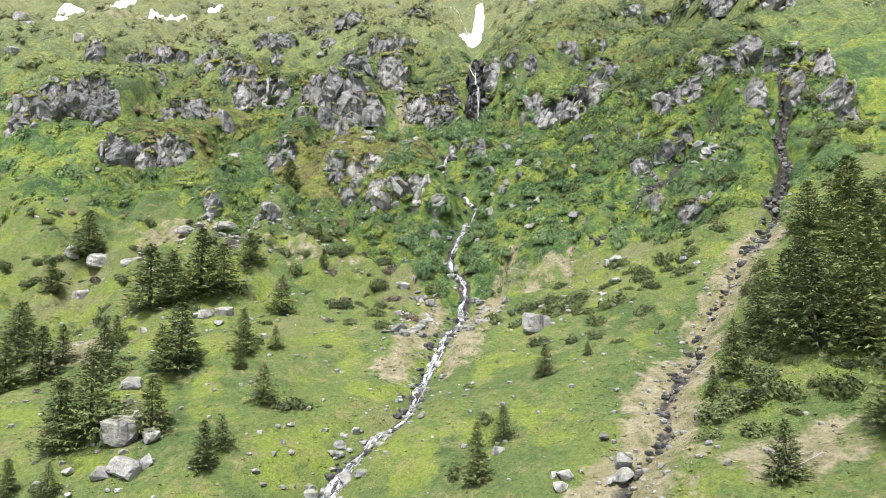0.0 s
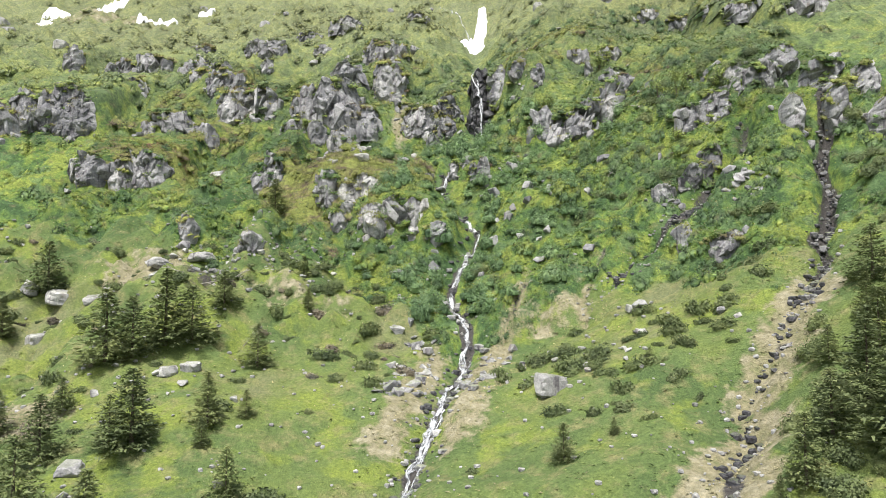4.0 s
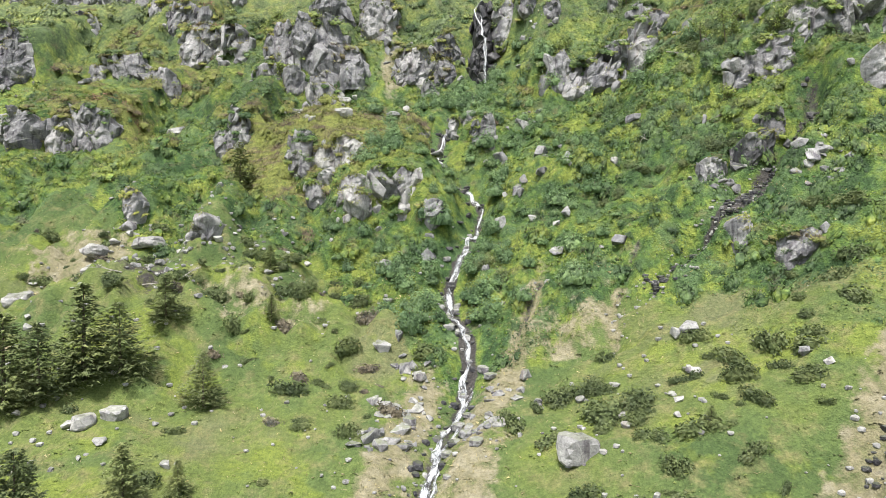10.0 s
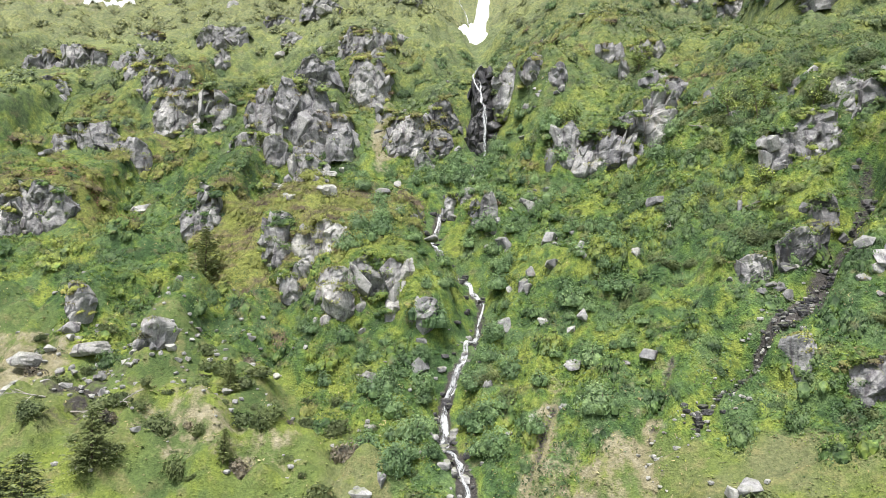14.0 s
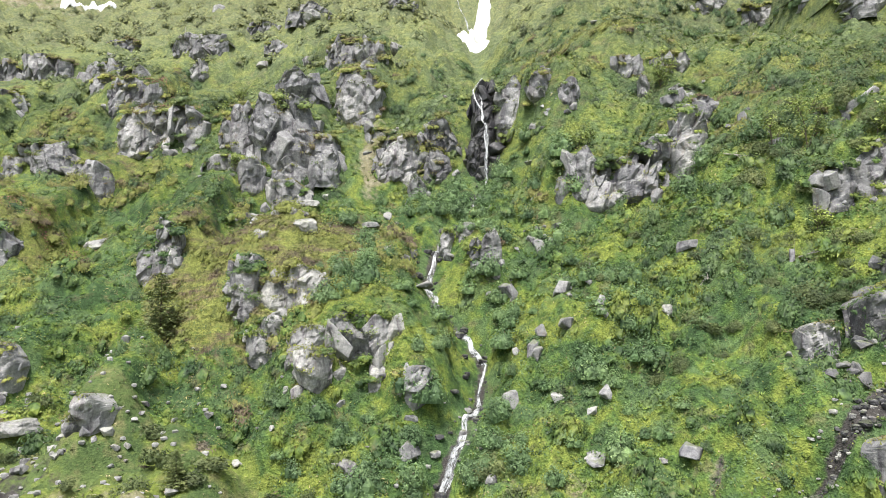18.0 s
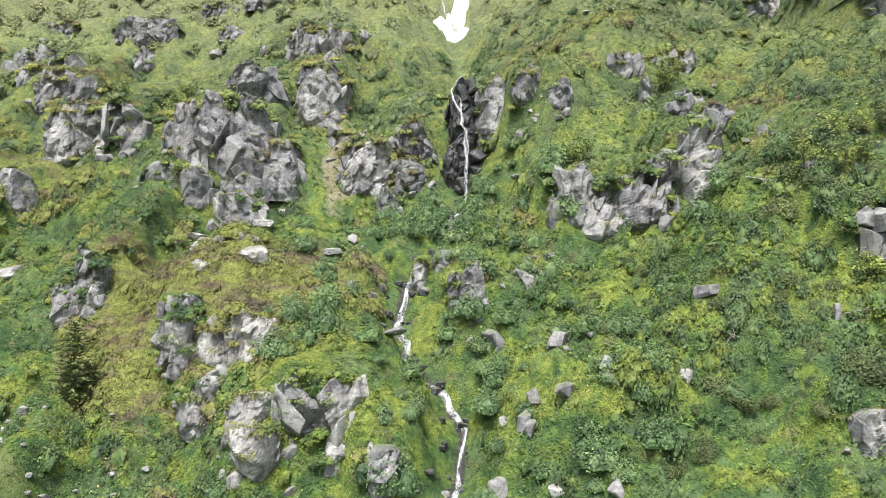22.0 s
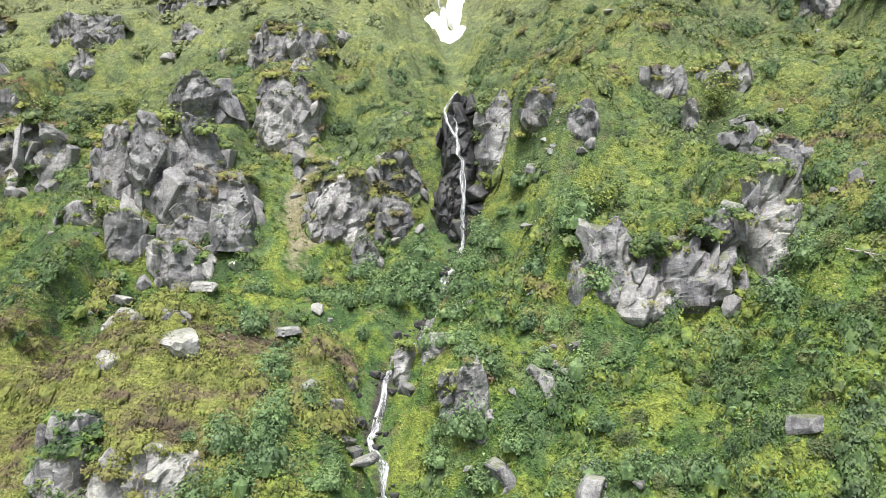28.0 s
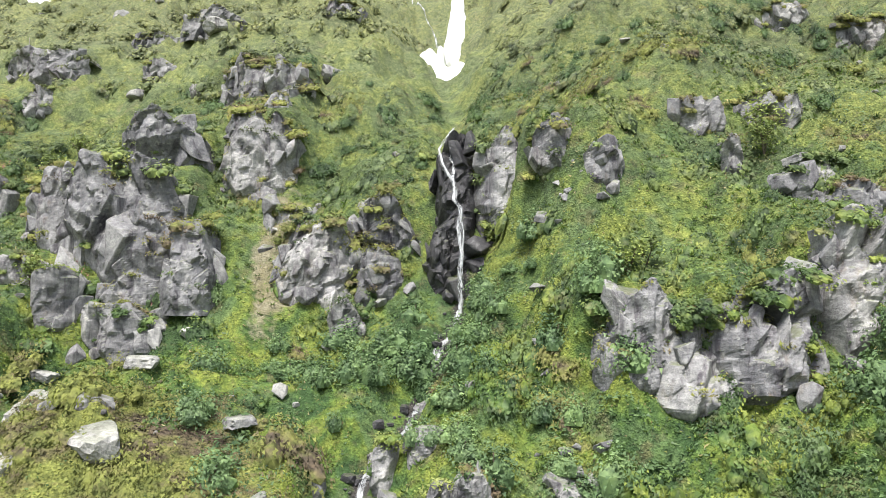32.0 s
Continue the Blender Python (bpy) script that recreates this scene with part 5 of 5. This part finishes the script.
def patchy(x, y, size, at_, seed):
    return smooth(at_ - 0.12, at_ + 0.12, grain(x + seed * 7, y + seed * 3, 0 * x + seed, size) + 0.4 * grain(x, y, 0 * x + seed, size * 0.35))


def clear(x, y, ds):
    """Where plants leave the water and the lower side of its bends open."""
    return smooth(1.3, 2.3, ds) * (1 - 0.9 * hump(x, y, -1.0, 67.5, 2.3, 7.0)) * (1 - 0.8 * hump(x, y, 0.6, 76, 2.2, 3.0))


def alder_chance(x, y):
    (dry, lush, heath, bare), wild, ds, dg, dc = covers(x, y)
    bed = np.exp(-((ds / 6.0) ** 2)) * smooth(38, 46, y) * (1 - smooth(88, 93, y))
    slope = hump(x, y, 24, 60, 14, 11) * 1.0 + hump(x, y, 38, 66, 11, 13) * 1.0 + hump(x, y, 46, 50, 9, 13) * 1.1 + hump(x, y, -24, 60, 14, 6) * 0.5 + hump(x, y, -4, 87, 9, 5) * 1.0 + hump(x, y, -8, 72, 6, 8) * 0.8
    slope = slope + hump(x, y, -34, 84, 9, 6) * 0.6 + hump(x, y, 1, 103, 10, 10) * 0.6 + hump(x, y, 34, 76, 5, 6) * 0.8 + 0.35 * smooth(94, 104, y) * patchy(x, y, 14, 0.0, 4) + 0.1
    p = np.maximum(bed, slope * (0.3 + 0.7 * patchy(x, y, 6, -0.1, 2)))
    return np.where((ds < np.where((y > 83) & (y < 91), 0.8, np.where((y > 45) & (y < 59), 1.3, 2.1))) | (dg < 1.7) | (dc < 1.4), 0, p * wild * (1 - 0.85 * heath) * (1 - 0.6 * dry) * clear(x, y, ds))


def fern_chance(x, y):
    (dry, lush, heath, bare), wild, ds, dg, dc = covers(x, y)
    beds = 1.2 * hump(x, y, -22, 86, 9, 3.2) + hump(x, y, -33, 66, 6, 5) + hump(x, y, 24, 69, 7, 5) + hump(x, y, -9, 54, 6, 4) + 0.8 * hump(x, y, 14, 72, 5, 4)
    return wild * (1 - heath) * (1 - dry) * np.clip(0.08 + 0.7 * patchy(x, y, 7, -0.05, 5) + beds, 0, 1) * clear(x, y, ds) * (bare < 0.5) * (1 - smooth(100, 112, y))


def bilberry_chance(x, y):
    (dry, lush, heath, bare), wild, ds, dg, dc = covers(x, y)
    return (wild * (0.5 + 0.5 * patchy(x, y, 8, -0.05, 6)) + 0.7 * hump(x, y, 31, 38, 7, 9)) * clear(x, y, ds) * (bare < 0.6) * (1 - 0.7 * dry) * (1 - 0.85 * heath)


def herb_chance(x, y):
    (dry, lush, heath, bare), wild, ds, dg, dc = covers(x, y)
    return wild * (1 - heath) * (1 - dry) * (0.2 + 0.8 * patchy(x, y, 5, 0.0, 27)) * smooth(0.9, 1.8, ds) * (bare < 0.6) * (1 - 0.2 * smooth(98, 112, y))


def heather_chance(x, y):
    (dry, lush, heath, bare), wild, ds, dg, dc = covers(x, y)
    return np.clip(heath * (0.35 + 0.9 * patchy(x, y, 4, -0.15, 41)) + 0.06 * wild + 0.12 * smooth(100, 115, y), 0, 1) * clear(x, y, ds)


def grass_chance(x, y):
    (dry, lush, heath, bare), wild, ds, dg, dc = covers(x, y)
    return (1 - wild) * (1 - dry) * (bare < 0.4) * (0.35 + 0.65 * patchy(x, y, 5, -0.1, 8)) * (ds > 0.9)


def dry_chance(x, y):
    (dry, lush, heath, bare), wild, ds, dg, dc = covers(x, y)
    return np.clip(dry * 0.9 + 0.12 * (1 - wild), 0, 1) * (bare < 0.5) * (ds > 0.9)


def sow(name, protos, spacing, box, chance, seed, low, high, material, label, category, sink=0.05, flat=1.0, lie=0.0):
    x, y, q = scatter(spacing, box, chance, seed)
    s = low + (high - low) * q.rand(len(x)) ** 1.4
    w = np.c_[x, y, ground_z(x, y) - sink * s]
    return joined(name, protos, w, q.uniform(0, 6.28, len(x)), np.c_[s * q.uniform(0.8, 1.25, len(x)), s, s * flat * q.uniform(0.75, 1.25, len(x))], MAT[material], label, category, lie)


NEAR, WIDE = (-62, 56, 26, 118), (-140, 100, 60, 212)


def outer(x, y):
    return ((y > 118) | (np.abs(x + 3) > 59)) * (line_near(x, y, STREAM)[0] > 4.5)


def settle(ob, x, y, spin, scale):
    """Set a plant on the slope, leaning half-way to the slope's own upright."""
    ob.location = (x, y, at(x, y) - 0.05)
    sx, sy = fall_of(np.array([x]), np.array([y]))
    up = Vector((-0.8 * sx[0], -0.8 * sy[0], 1.0)).normalized()
    turned = up.to_track_quat("Z", "Y").to_matrix() @ Matrix.Rotation(spin, 3, "Z")
    ob.rotation_euler = turned.to_euler()
    ob.scale = scale


# alders near the path stand singly, the rest as scrub
ALDERS = [mesh("alder_leaves", *bush(40 + k, 1.0, 1.05, 900, 0.09, 11, 1), MAT["alder"]) for k in range(6)]
STEMS = mesh("alder_stems", *tube((0, 0, -0.2), (0.1, 0.05, 0.7), 0.05, 0.02, 5), MAT["bark"])
ax, ay, q = scatter(1.7, NEAR, alder_chance, 61)
close = (np.abs(ax - 2) < 15) & (ay > 44) & (ay < 92)
single = np.flatnonzero(close)[:295]
for k in single:
    s = 0.75 + 1.25 * q.rand() ** 1.4
    ob = tagged(new("alder_shrub"), "grey-green alder shrub with dense rounded leaves", "shrub", "alder shrubs")
    ob.location, ob.rotation_euler, ob.scale = (ax[k], ay[k], at(ax[k], ay[k]) - 0.05), (0, 0, q.uniform(0, 6.28)), (s, s, s * q.uniform(0.8, 1.3))
    part("stem", STEMS, ob)
    part("foliage", ALDERS[k % 6], ob)
for k, (x, y, s) in enumerate([(2.0, 86.4, 2.5), (0.2, 87.6, 2.1), (3.4, 85.2, 1.5), (-11.8, 86.6, 1.9), (-8.4, 75.8, 2.0), (-7.4, 71.0, 1.8), (-10.4, 79.4, 1.6), (24.4, 71.0, 2.1), (26.6, 71.8, 1.6), (30.6, 70.0, 2.0), (-2.6, 48.0, 1.8), (-1.9, 51.2, 1.5), (3.4, 50.0, 1.7), (2.8, 53.5, 1.4), (-2.5, 54.2, 1.6), (3.8, 46.6, 1.7), (-3.8, 45.2, 1.8), (4.4, 56.2, 1.5), (-2.4, 57.0, 1.2), (-4.8, 50.6, 1.7), (-6.2, 47.4, 1.5), (5.6, 53.0, 1.5)]):
    ob = tagged(new("alder_shrub"), "large rounded green alder bush on the slope", "shrub", "alder shrubs")
    settle(ob, x, y, k * 1.3, (s, s, s))
    part("stem", STEMS, ob)
    part("foliage", ALDERS[k % 6], ob)
rest = np.setdiff1d(np.arange(len(ax)), single)
s = 0.5 + 1.2 * q.rand(len(rest)) ** 1.5
# the remaining alders, in the darker leaf colour that imitates shade
joined("alder_scrub", [bush(60 + k, 1.0, 0.95, 400, 0.1, 8, 1) for k in range(6)], np.c_[ax[rest], ay[rest], ground_z(ax[rest], ay[rest]) - 0.05], q.uniform(0, 6.28, len(rest)), np.c_[s, s, s * q.uniform(0.7, 1.2, len(rest))], MAT["willow"], "deep green alder scrub covering the slope, darkened as if shaded", "scrub", 0.85)


def low_chance(x, y):
    (dry, lush, heath, bare), wild, ds, dg, dc = covers(x, y)
    feet = 0.0
    for cx, cy, cz, w, h in LEDGES:
        feet = np.maximum(feet, np.exp(-(((x - cx) / (w / 2 + 0.6)) ** 4) - ((y - cy + 0.9) / 1.1) ** 2))
    return (wild * np.maximum(0.25 + 0.5 * patchy(x, y, 5, -0.1, 33), 0.9 * feet) + 0.5 * hump(x, y, 31, 40, 6, 8)) * clear(x, y, ds) * (ds > 1.9) * (dg > 1.9) * (dc > 1.6) * (bare < 0.6) * (1 - 0.8 * dry) * (1 - 0.95 * heath)


sow("low_scrub", [bush(220 + k, 1.0, 0.7, 220, 0.1, 7, 1) for k in range(6)], 1.9, NEAR, low_chance, 75, 0.5, 1.9, "green", "rounded green cushions of bilberry and willow scrub", "scrub", lie=0.95)
sow("heath_cushions", [bush(230 + k, 1.0, 0.6, 460, 0.085, 8, 1) for k in range(4)], 1.5, (-62, 56, 50, 118), lambda x, y: (0.8 * np.clip(covers(x, y)[0][2], 0, 1) + 0.05 * smooth(60, 90, y)) * clear(x, y, line_near(x, y, STREAM)[0]), 76, 0.7, 2.3, "heather", "brown and olive heather cushions on the rocky brow", "heather", lie=0.95)


def carpet(name, per, box, chance, seed, size, material, label, category, tall=0.5, lumps=1.6, stand=0.0, loose=0.3):
    """Low growth as single leaves, per square metre, heaped into cushions; stand: how upright the leaves are."""
    q = np.random.RandomState(seed)
    n = int(per * (box[1] - box[0]) * (box[3] - box[2]))
    x, y = q.uniform(box[0], box[1], n), q.uniform(box[2], box[3], n)
    keep = q.rand(n) < chance(x, y)
    x, y = x[keep], y[keep]

    def heap_at(x, y):
        return np.clip(0.45 + 0.65 * grain(x + seed, y, 0 * x, lumps) + 0.4 * grain(x, y + seed, 0 * x + 2, lumps * 0.4), 0.05, 1.3)

    heap = heap_at(x, y)
    keep = q.rand(len(x)) < 0.3 + heap
    x, y, heap = x[keep], y[keep], heap[keep]
    z0, e = ground_z(x, y), 0.15
    z = z0 + tall * heap * q.uniform(0.55, 1.0, len(x))
    sx = (ground_z(x + e, y) - z0) / e + tall * (heap_at(x + e, y) - heap) / e
    sy = (ground_z(x, y + e) - z0) / e + tall * (heap_at(x, y + e) - heap) / e
    up = np.stack([-sx.clip(-2, 2), -sy.clip(-2, 2), np.ones(len(x))], -1)
    up = up * (1 - 0.6 * stand) + stand * q.normal(0, 1.2, up.shape)
    return thing(name, mesh(name, *leaves(q, np.stack([x, y, z], -1), up, size, 1.5 + stand, loose), MAT[material]), label, category, kind="stuff")


def fringe(chance):
    return lambda x, y: chance(x, y) * outer(x, y)


sow("upper_scrub", [bush(200 + k, 1.0, 0.8, 110, 0.19, 5, 1) for k in range(6)], 3.0, WIDE, fringe(lambda x, y: (0.25 + 0.6 * patchy(x, y, 14, 0.0, 12)) * (1 - 0.9 * hump(x, y, 62, 93, 15, 9))), 62, 0.7, 2.4, "green", "low grey-green scrub on the upper slope", "scrub", lie=0.95)
carpet("upper_bilberry", 4.5, WIDE, fringe(lambda x, y: 0.9 + 0 * x), 65, 0.17, "bilberry", "bright green mats on the upper slope", "shrubs", 0.4, 4.0)
carpet("upper_heather", 6, WIDE, fringe(lambda x, y: 0.7 * patchy(x, y, 11, 0.1, 19)), 67, 0.18, "heather", "brown dwarf heath on the upper slope", "heather", 0.4, 4.0)
carpet("bilberry_mat", 52, NEAR, bilberry_chance, 64, 0.1, "bilberry", "bright green bilberry mats", "shrubs", 0.26, 2.4)
carpet("herb_bed", 20, NEAR, herb_chance, 72, 0.12, "butterbur", "blue-green herbs and young leaves between the ferns", "herbs", 0.28, 1.6)
carpet("heather_mat", 85, (-62, 56, 40, 118), heather_chance, 66, 0.1, "heather", "brown heather cushions on the rocky brows", "heather", 0.26, 2.4)
carpet("withered_grass", 12, NEAR, lambda x, y: 0.6 * fern_chance(x, y) * patchy(x, y, 3, 0.2, 31) + 0.4 * dry_chance(x, y), 73, 0.1, "dry", "withered straw-coloured grass showing through the scrub", "grass", 0.3, 1.2, 0.5)
sow("fern_bed", [fern(90 + k) for k in range(10)], 0.56, NEAR, fern_chance, 63, 0.25, 0.55, "fern", "yellow-green ferns growing in dense tufts", "ferns")
carpet("juniper_mat", 60, (34, 58, 54, 96), lambda x, y: 0.9 * hump(x, y, 45, 72, 9, 11) * patchy(x, y, 6, -0.1, 51), 74, 0.13, "dwarf", "dark green juniper spreading over the upper rib", "shrubs", 1.0, 3.0)
sow("meadow_grass", [tuft(140 + k, 7, 0.3) for k in range(8)], 0.95, (-62, 40, -14, 66), grass_chance, 68, 0.4, 0.9, "grass", "tufts of green meadow grass", "grass")
sow("dry_grass", [tuft(150 + k, 6, 0.34) for k in range(8)], 0.75, (-60, 40, -14, 70), dry_chance, 69, 0.4, 0.9, "dry", "straw-coloured tufts of last year's grass", "grass")
sow("butterbur_bed", [leaves(np.random.RandomState(160 + k), np.random.RandomState(k).uniform(-0.6, 0.6, (16, 3)) * [1, 1, 0.25] + [0, 0, 0.35], np.tile([0, -0.3, 1.0], (16, 1)), 0.24, 1.0, 0.3) for k in range(5)], 0.95, (-62, 56, 36, 118),
    lambda x, y: (0.9 * hump(x, y, 20, 66, 8, 8) + 0.8 * hump(x, y, 14, 74, 6, 4) + 0.4 * hump(x, y, -6, 80, 5, 8)) * patchy(x, y, 4, -0.1, 22), 70, 0.7, 1.2, "butterbur", "broad blue-green butterbur leaves", "herbs")

PINK = [(-40, 103, 2.6, 1.4), (-45, 109, 3.0, 1.4), (-24.6, 93.0, 1.2, 0.9), (-37, 101.6, 1.6, 1.0), (-44, 80.6, 2.5, 1.2), (-52, 82, 2.5, 1.2), (-19, 93.2, 1.4, 0.6)]
carpet("alpenrose_mat", 60, (-60, -10, 76, 114), lambda x, y: np.clip(sum(hump(x, y, *s) for s in PINK), 0, 1), 77, 0.12, "pink", "dull pink alpenrose flowering on the crag tops", "shrubs", 0.7, 1.6)

# low dwarf pines and junipers on the meadow ribs
DWARFS = [mesh("dwarf_needles", *bush(170 + k, 1.0, 0.55, 480, 0.13, 7, 1), MAT["dwarf"]) for k in range(4)]
BROWNS = [mesh("twigs", *bush(180 + k, 1.0, 0.5, 420, 0.13, 7, 1), MAT["twig"]) for k in range(3)]
dx, dy, q = scatter(2.0, (-60, 36, 0, 62), lambda x, y: (0.7 * hump(x, y, 17, 27, 8, 9) + 0.6 * hump(x, y, -16, 44, 10, 9) + 0.7 * hump(x, y, 22, 3, 7, 8) + 0.35 * hump(x, y, -50, 55, 14, 12) + 0.4 * hump(x, y, 31, 34, 5, 7) + 0.3 * hump(x, y, -38, 30, 10, 10) + 0.06) * (line_near(x, y, SCREE)[0] > 3.2) * (line_near(x, y, STREAM)[0] > 3.5), 71)
for k in range(min(len(dx), 290)):
    s = 0.35 + 0.95 * q.rand() ** 1.3
    brown = q.rand() < 0.35 and dx[k] < 0
    ob = thing("heath_shrub", BROWNS[k % 3], "low grey-brown twiggy shrub on the meadow", "shrub", "heath shrubs") if brown else thing("dwarf_pine", DWARFS[k % 4], "low spreading dark green dwarf conifer on grass", "shrub", "dwarf conifers")
    settle(ob, dx[k], dy[k], q.normal(0, 0.4), (s * 1.4, s * 0.9, s * q.uniform(1.2, 1.9)))

# taller bushes beside the boulder, the bowl and the spruce stand
TALL = [mesh("bush_leaves", *bush(250 + k, 1.0, 0.8, 800, 0.1, 10, 1), MAT["dwarf"]) for k in range(3)]
for k, (x, y, s) in enumerate([(8.6, 35.6, 1.9), (10.8, 35.2, 1.6), (11.1, 30.8, 2.2), (13.3, 30.2, 1.7), (12.6, 28.6, 1.1), (3.6, 53.4, 1.5), (5.2, 51.0, 1.3), (23.4, 10.3, 1.8), (22.2, 12.2, 1.4), (24.9, 12.6, 1.6), (16.8, 2.2, 1.7), (18.2, 3.5, 1.2),
                                (20.4, 4.0, 1.5), (21.8, 6.2, 1.3), (15.4, 0.4, 1.0), (26.5, 18.0, 1.5), (28.4, 20.6, 1.2), (-22.4, 46.0, 1.7), (-14.0, 47.5, 1.5), (-20.6, 49.5, 1.4), (-31.0, 44.0, 1.4), (-12.0, 50.0, 1.3), (-8.6, 38.0, 1.1), (-11.5, 33.0, 1.0)]):
    ob = thing("bush", TALL[k % 3], "dense dark green bush with a ragged crown on the slope", "shrub", "dark bushes")
    settle(ob, x, y, k * 1.7, (s, s, s * 0.9))


# dark bushes crowding the banks of the upper gully and the cleft
q = np.random.RandomState(263)
for k in range(70):
    x, y = (q.uniform(40, 54), q.uniform(24, 46)) if k < 34 else (q.uniform(27, 42), q.uniform(50, 72))
    near = np.array([x]), np.array([y])
    if line_near(*near, SCREE)[0][0] < 2.4 or line_near(*near, CLEFT)[0][0] < 2.0:
        continue
    s = q.uniform(0.7, 1.7)
    ob = thing("bush", TALL[k % 3], "dense dark green bush with a ragged crown on the slope", "shrub", "dark bushes")
    settle(ob, x, y, k * 1.7, (s, s, s * 0.9))


q = np.random.RandomState(264)
for k in range(60):
    x, y, s = q.uniform(13, 36), q.uniform(52, 71), q.uniform(0.5, 1.15)
    if line_near(np.array([x]), np.array([y]), CLEFT)[0][0] < 2.0:
        continue
    ob = thing("bush", TALL[k % 3], "low dark green bush among herbs and ferns", "shrub", "dark bushes")
    settle(ob, x, y, k * 2.3, (s, s, s * 0.8))


# ---- deadwood and saplings ----
def branch(p, d, length, thick, q, depth):
    """Tubes of a bare branch with side twigs."""
    end = p + d * length
    out = [tube(p, end, thick, thick * 0.35, 5)]
    for _ in range(depth and q.randint(2, 5)):
        out += branch(p + d * length * q.uniform(0.3, 0.9), (lambda v: v / np.linalg.norm(v))(d + q.normal(0, 0.55, 3)), length * q.uniform(0.3, 0.55), thick * 0.5, q, depth - 1)
    return out


def merged(tubes):
    vs, fs, off = [], [], 0
    for v, f in tubes:
        vs.append(v)
        fs.append(f + off)
        off += len(v)
    return np.concatenate(vs), np.concatenate(fs)


def deadwood(k, x, y, length, aim, label):
    q = np.random.RandomState(1700 + k)
    d = np.array(aim, float)
    me = mesh("dead_branch", *merged(branch(np.zeros(3), d / np.linalg.norm(d), length, 0.045 + 0.012 * length, q, 2)), MAT["deadwood"])
    ob = thing("dead_branch", me, label, "deadwood", "dead branches")
    ob.location = (x, y, at(x, y) + 0.05)


DEAD = [(-29.6, 47.0, 3.2, 0.8, -0.5, 0.1), (-26.0, 46.4, 2.2, 0.7, 0.2, 0.5), (-31.4, 46.6, 2.4, -0.5, -0.5, 0.2), (-22.0, 38.2, 2.0, 0.6, -0.4, 0.6), (14.2, 66.2, 1.6, -0.4, -0.5, 0.3), (27.4, 69.2, 2.6, 0.7, -0.6, -0.2), (28.6, 58.0, 1.6, 0.3, -0.8, 0.2),
        (22.6, 60.4, 1.5, -0.6, -0.4, 0.2), (27.6, 35.0, 2.2, 0.6, -0.8, -0.3), (17.6, -5.4, 2.0, 0.7, -0.3, 0.5), (17.2, -5.6, 1.8, -0.6, -0.3, 0.6)]
for k, (x, y, n, *aim) in enumerate(DEAD):
    deadwood(k, x, y, n, aim, "bleached grey dead branch lying in the scrub")
marker = thing("pole", mesh("pole", *tube((0, 0, -0.2), (0.05, 0.03, 1.7), 0.05, 0.04, 6), MAT["deadwood"]), "thin weathered pole standing in the upper scrub", "pole")
marker.location = (-46.5, 125.3, at(-46.5, 125.3))
stump = tagged(new("tree_stump"), "bleached uprooted stump with splayed grey roots", "stump")
stump.location = (17.4, -5.0, at(17.4, -5.0))
q = np.random.RandomState(88)
part("trunk", mesh("trunk", *tube((0, 0, -0.1), (0.15, -0.3, 0.7), 0.28, 0.2, 9), MAT["deadwood"]), stump)
for k in range(9):
    a = 6.283 * k / 9
    v = np.array([math.cos(a), 0.5 * math.sin(a), 0.45 + 0.4 * q.rand()])
    part("root", mesh("root", *merged(branch(np.array([0.1, -0.2, 0.45]), v / np.linalg.norm(v), q.uniform(0.7, 1.3), 0.06, q, 1)), MAT["deadwood"]), stump)


def sapling(k, x, y, h):
    """A young rowan or willow: a few thin stems with loose light leaves."""
    q = np.random.RandomState(1800 + k)
    top = tagged(new("sapling"), "slender light green sapling with sparse foliage", "tree", "saplings")
    top.location = (x, y, at(x, y) - 0.05)
    tubes, tips = [], []
    for _ in range(4):
        d = np.array([q.normal(0, 0.28), q.normal(0, 0.28), 1.0])
        b = branch(np.zeros(3), d / np.linalg.norm(d), h * q.uniform(0.6, 1.0), 0.05, q, 2)
        tubes += b
        tips += [v[5:].mean(0) for v, f in b]
    part("branchwork", mesh("branchwork", *merged(tubes), MAT["bark"]), top)
    c = np.repeat(np.array(tips), 9, 0) + q.normal(0, 0.16 + 0.05 * h, (len(tips) * 9, 3))
    part("foliage", mesh("foliage", *leaves(q, c, np.tile([0, -0.2, 1.0], (len(c), 1)), 0.16), MAT["sapling"]), top)


for k, (x, y, h) in enumerate([(27.0, 86.0, 3.4), (26.2, 84.4, 2.4), (30.6, 66.0, 2.8), (32.8, 64.0, 3.2), (34.0, 67.0, 2.6), (-33.0, 106.0, 2.6), (-31.0, 108.0, 2.2), (-30.6, 101.4, 2.0), (-38.6, 104.6, 2.2), (15.4, 80.6, 2.0), (17.0, 82.0, 1.8), (30.4, 58.4, 2.4), (36.6, 60.0, 2.8), (-27.0, 92.0, 1.8)]):
    sapling(k, x, y, h)
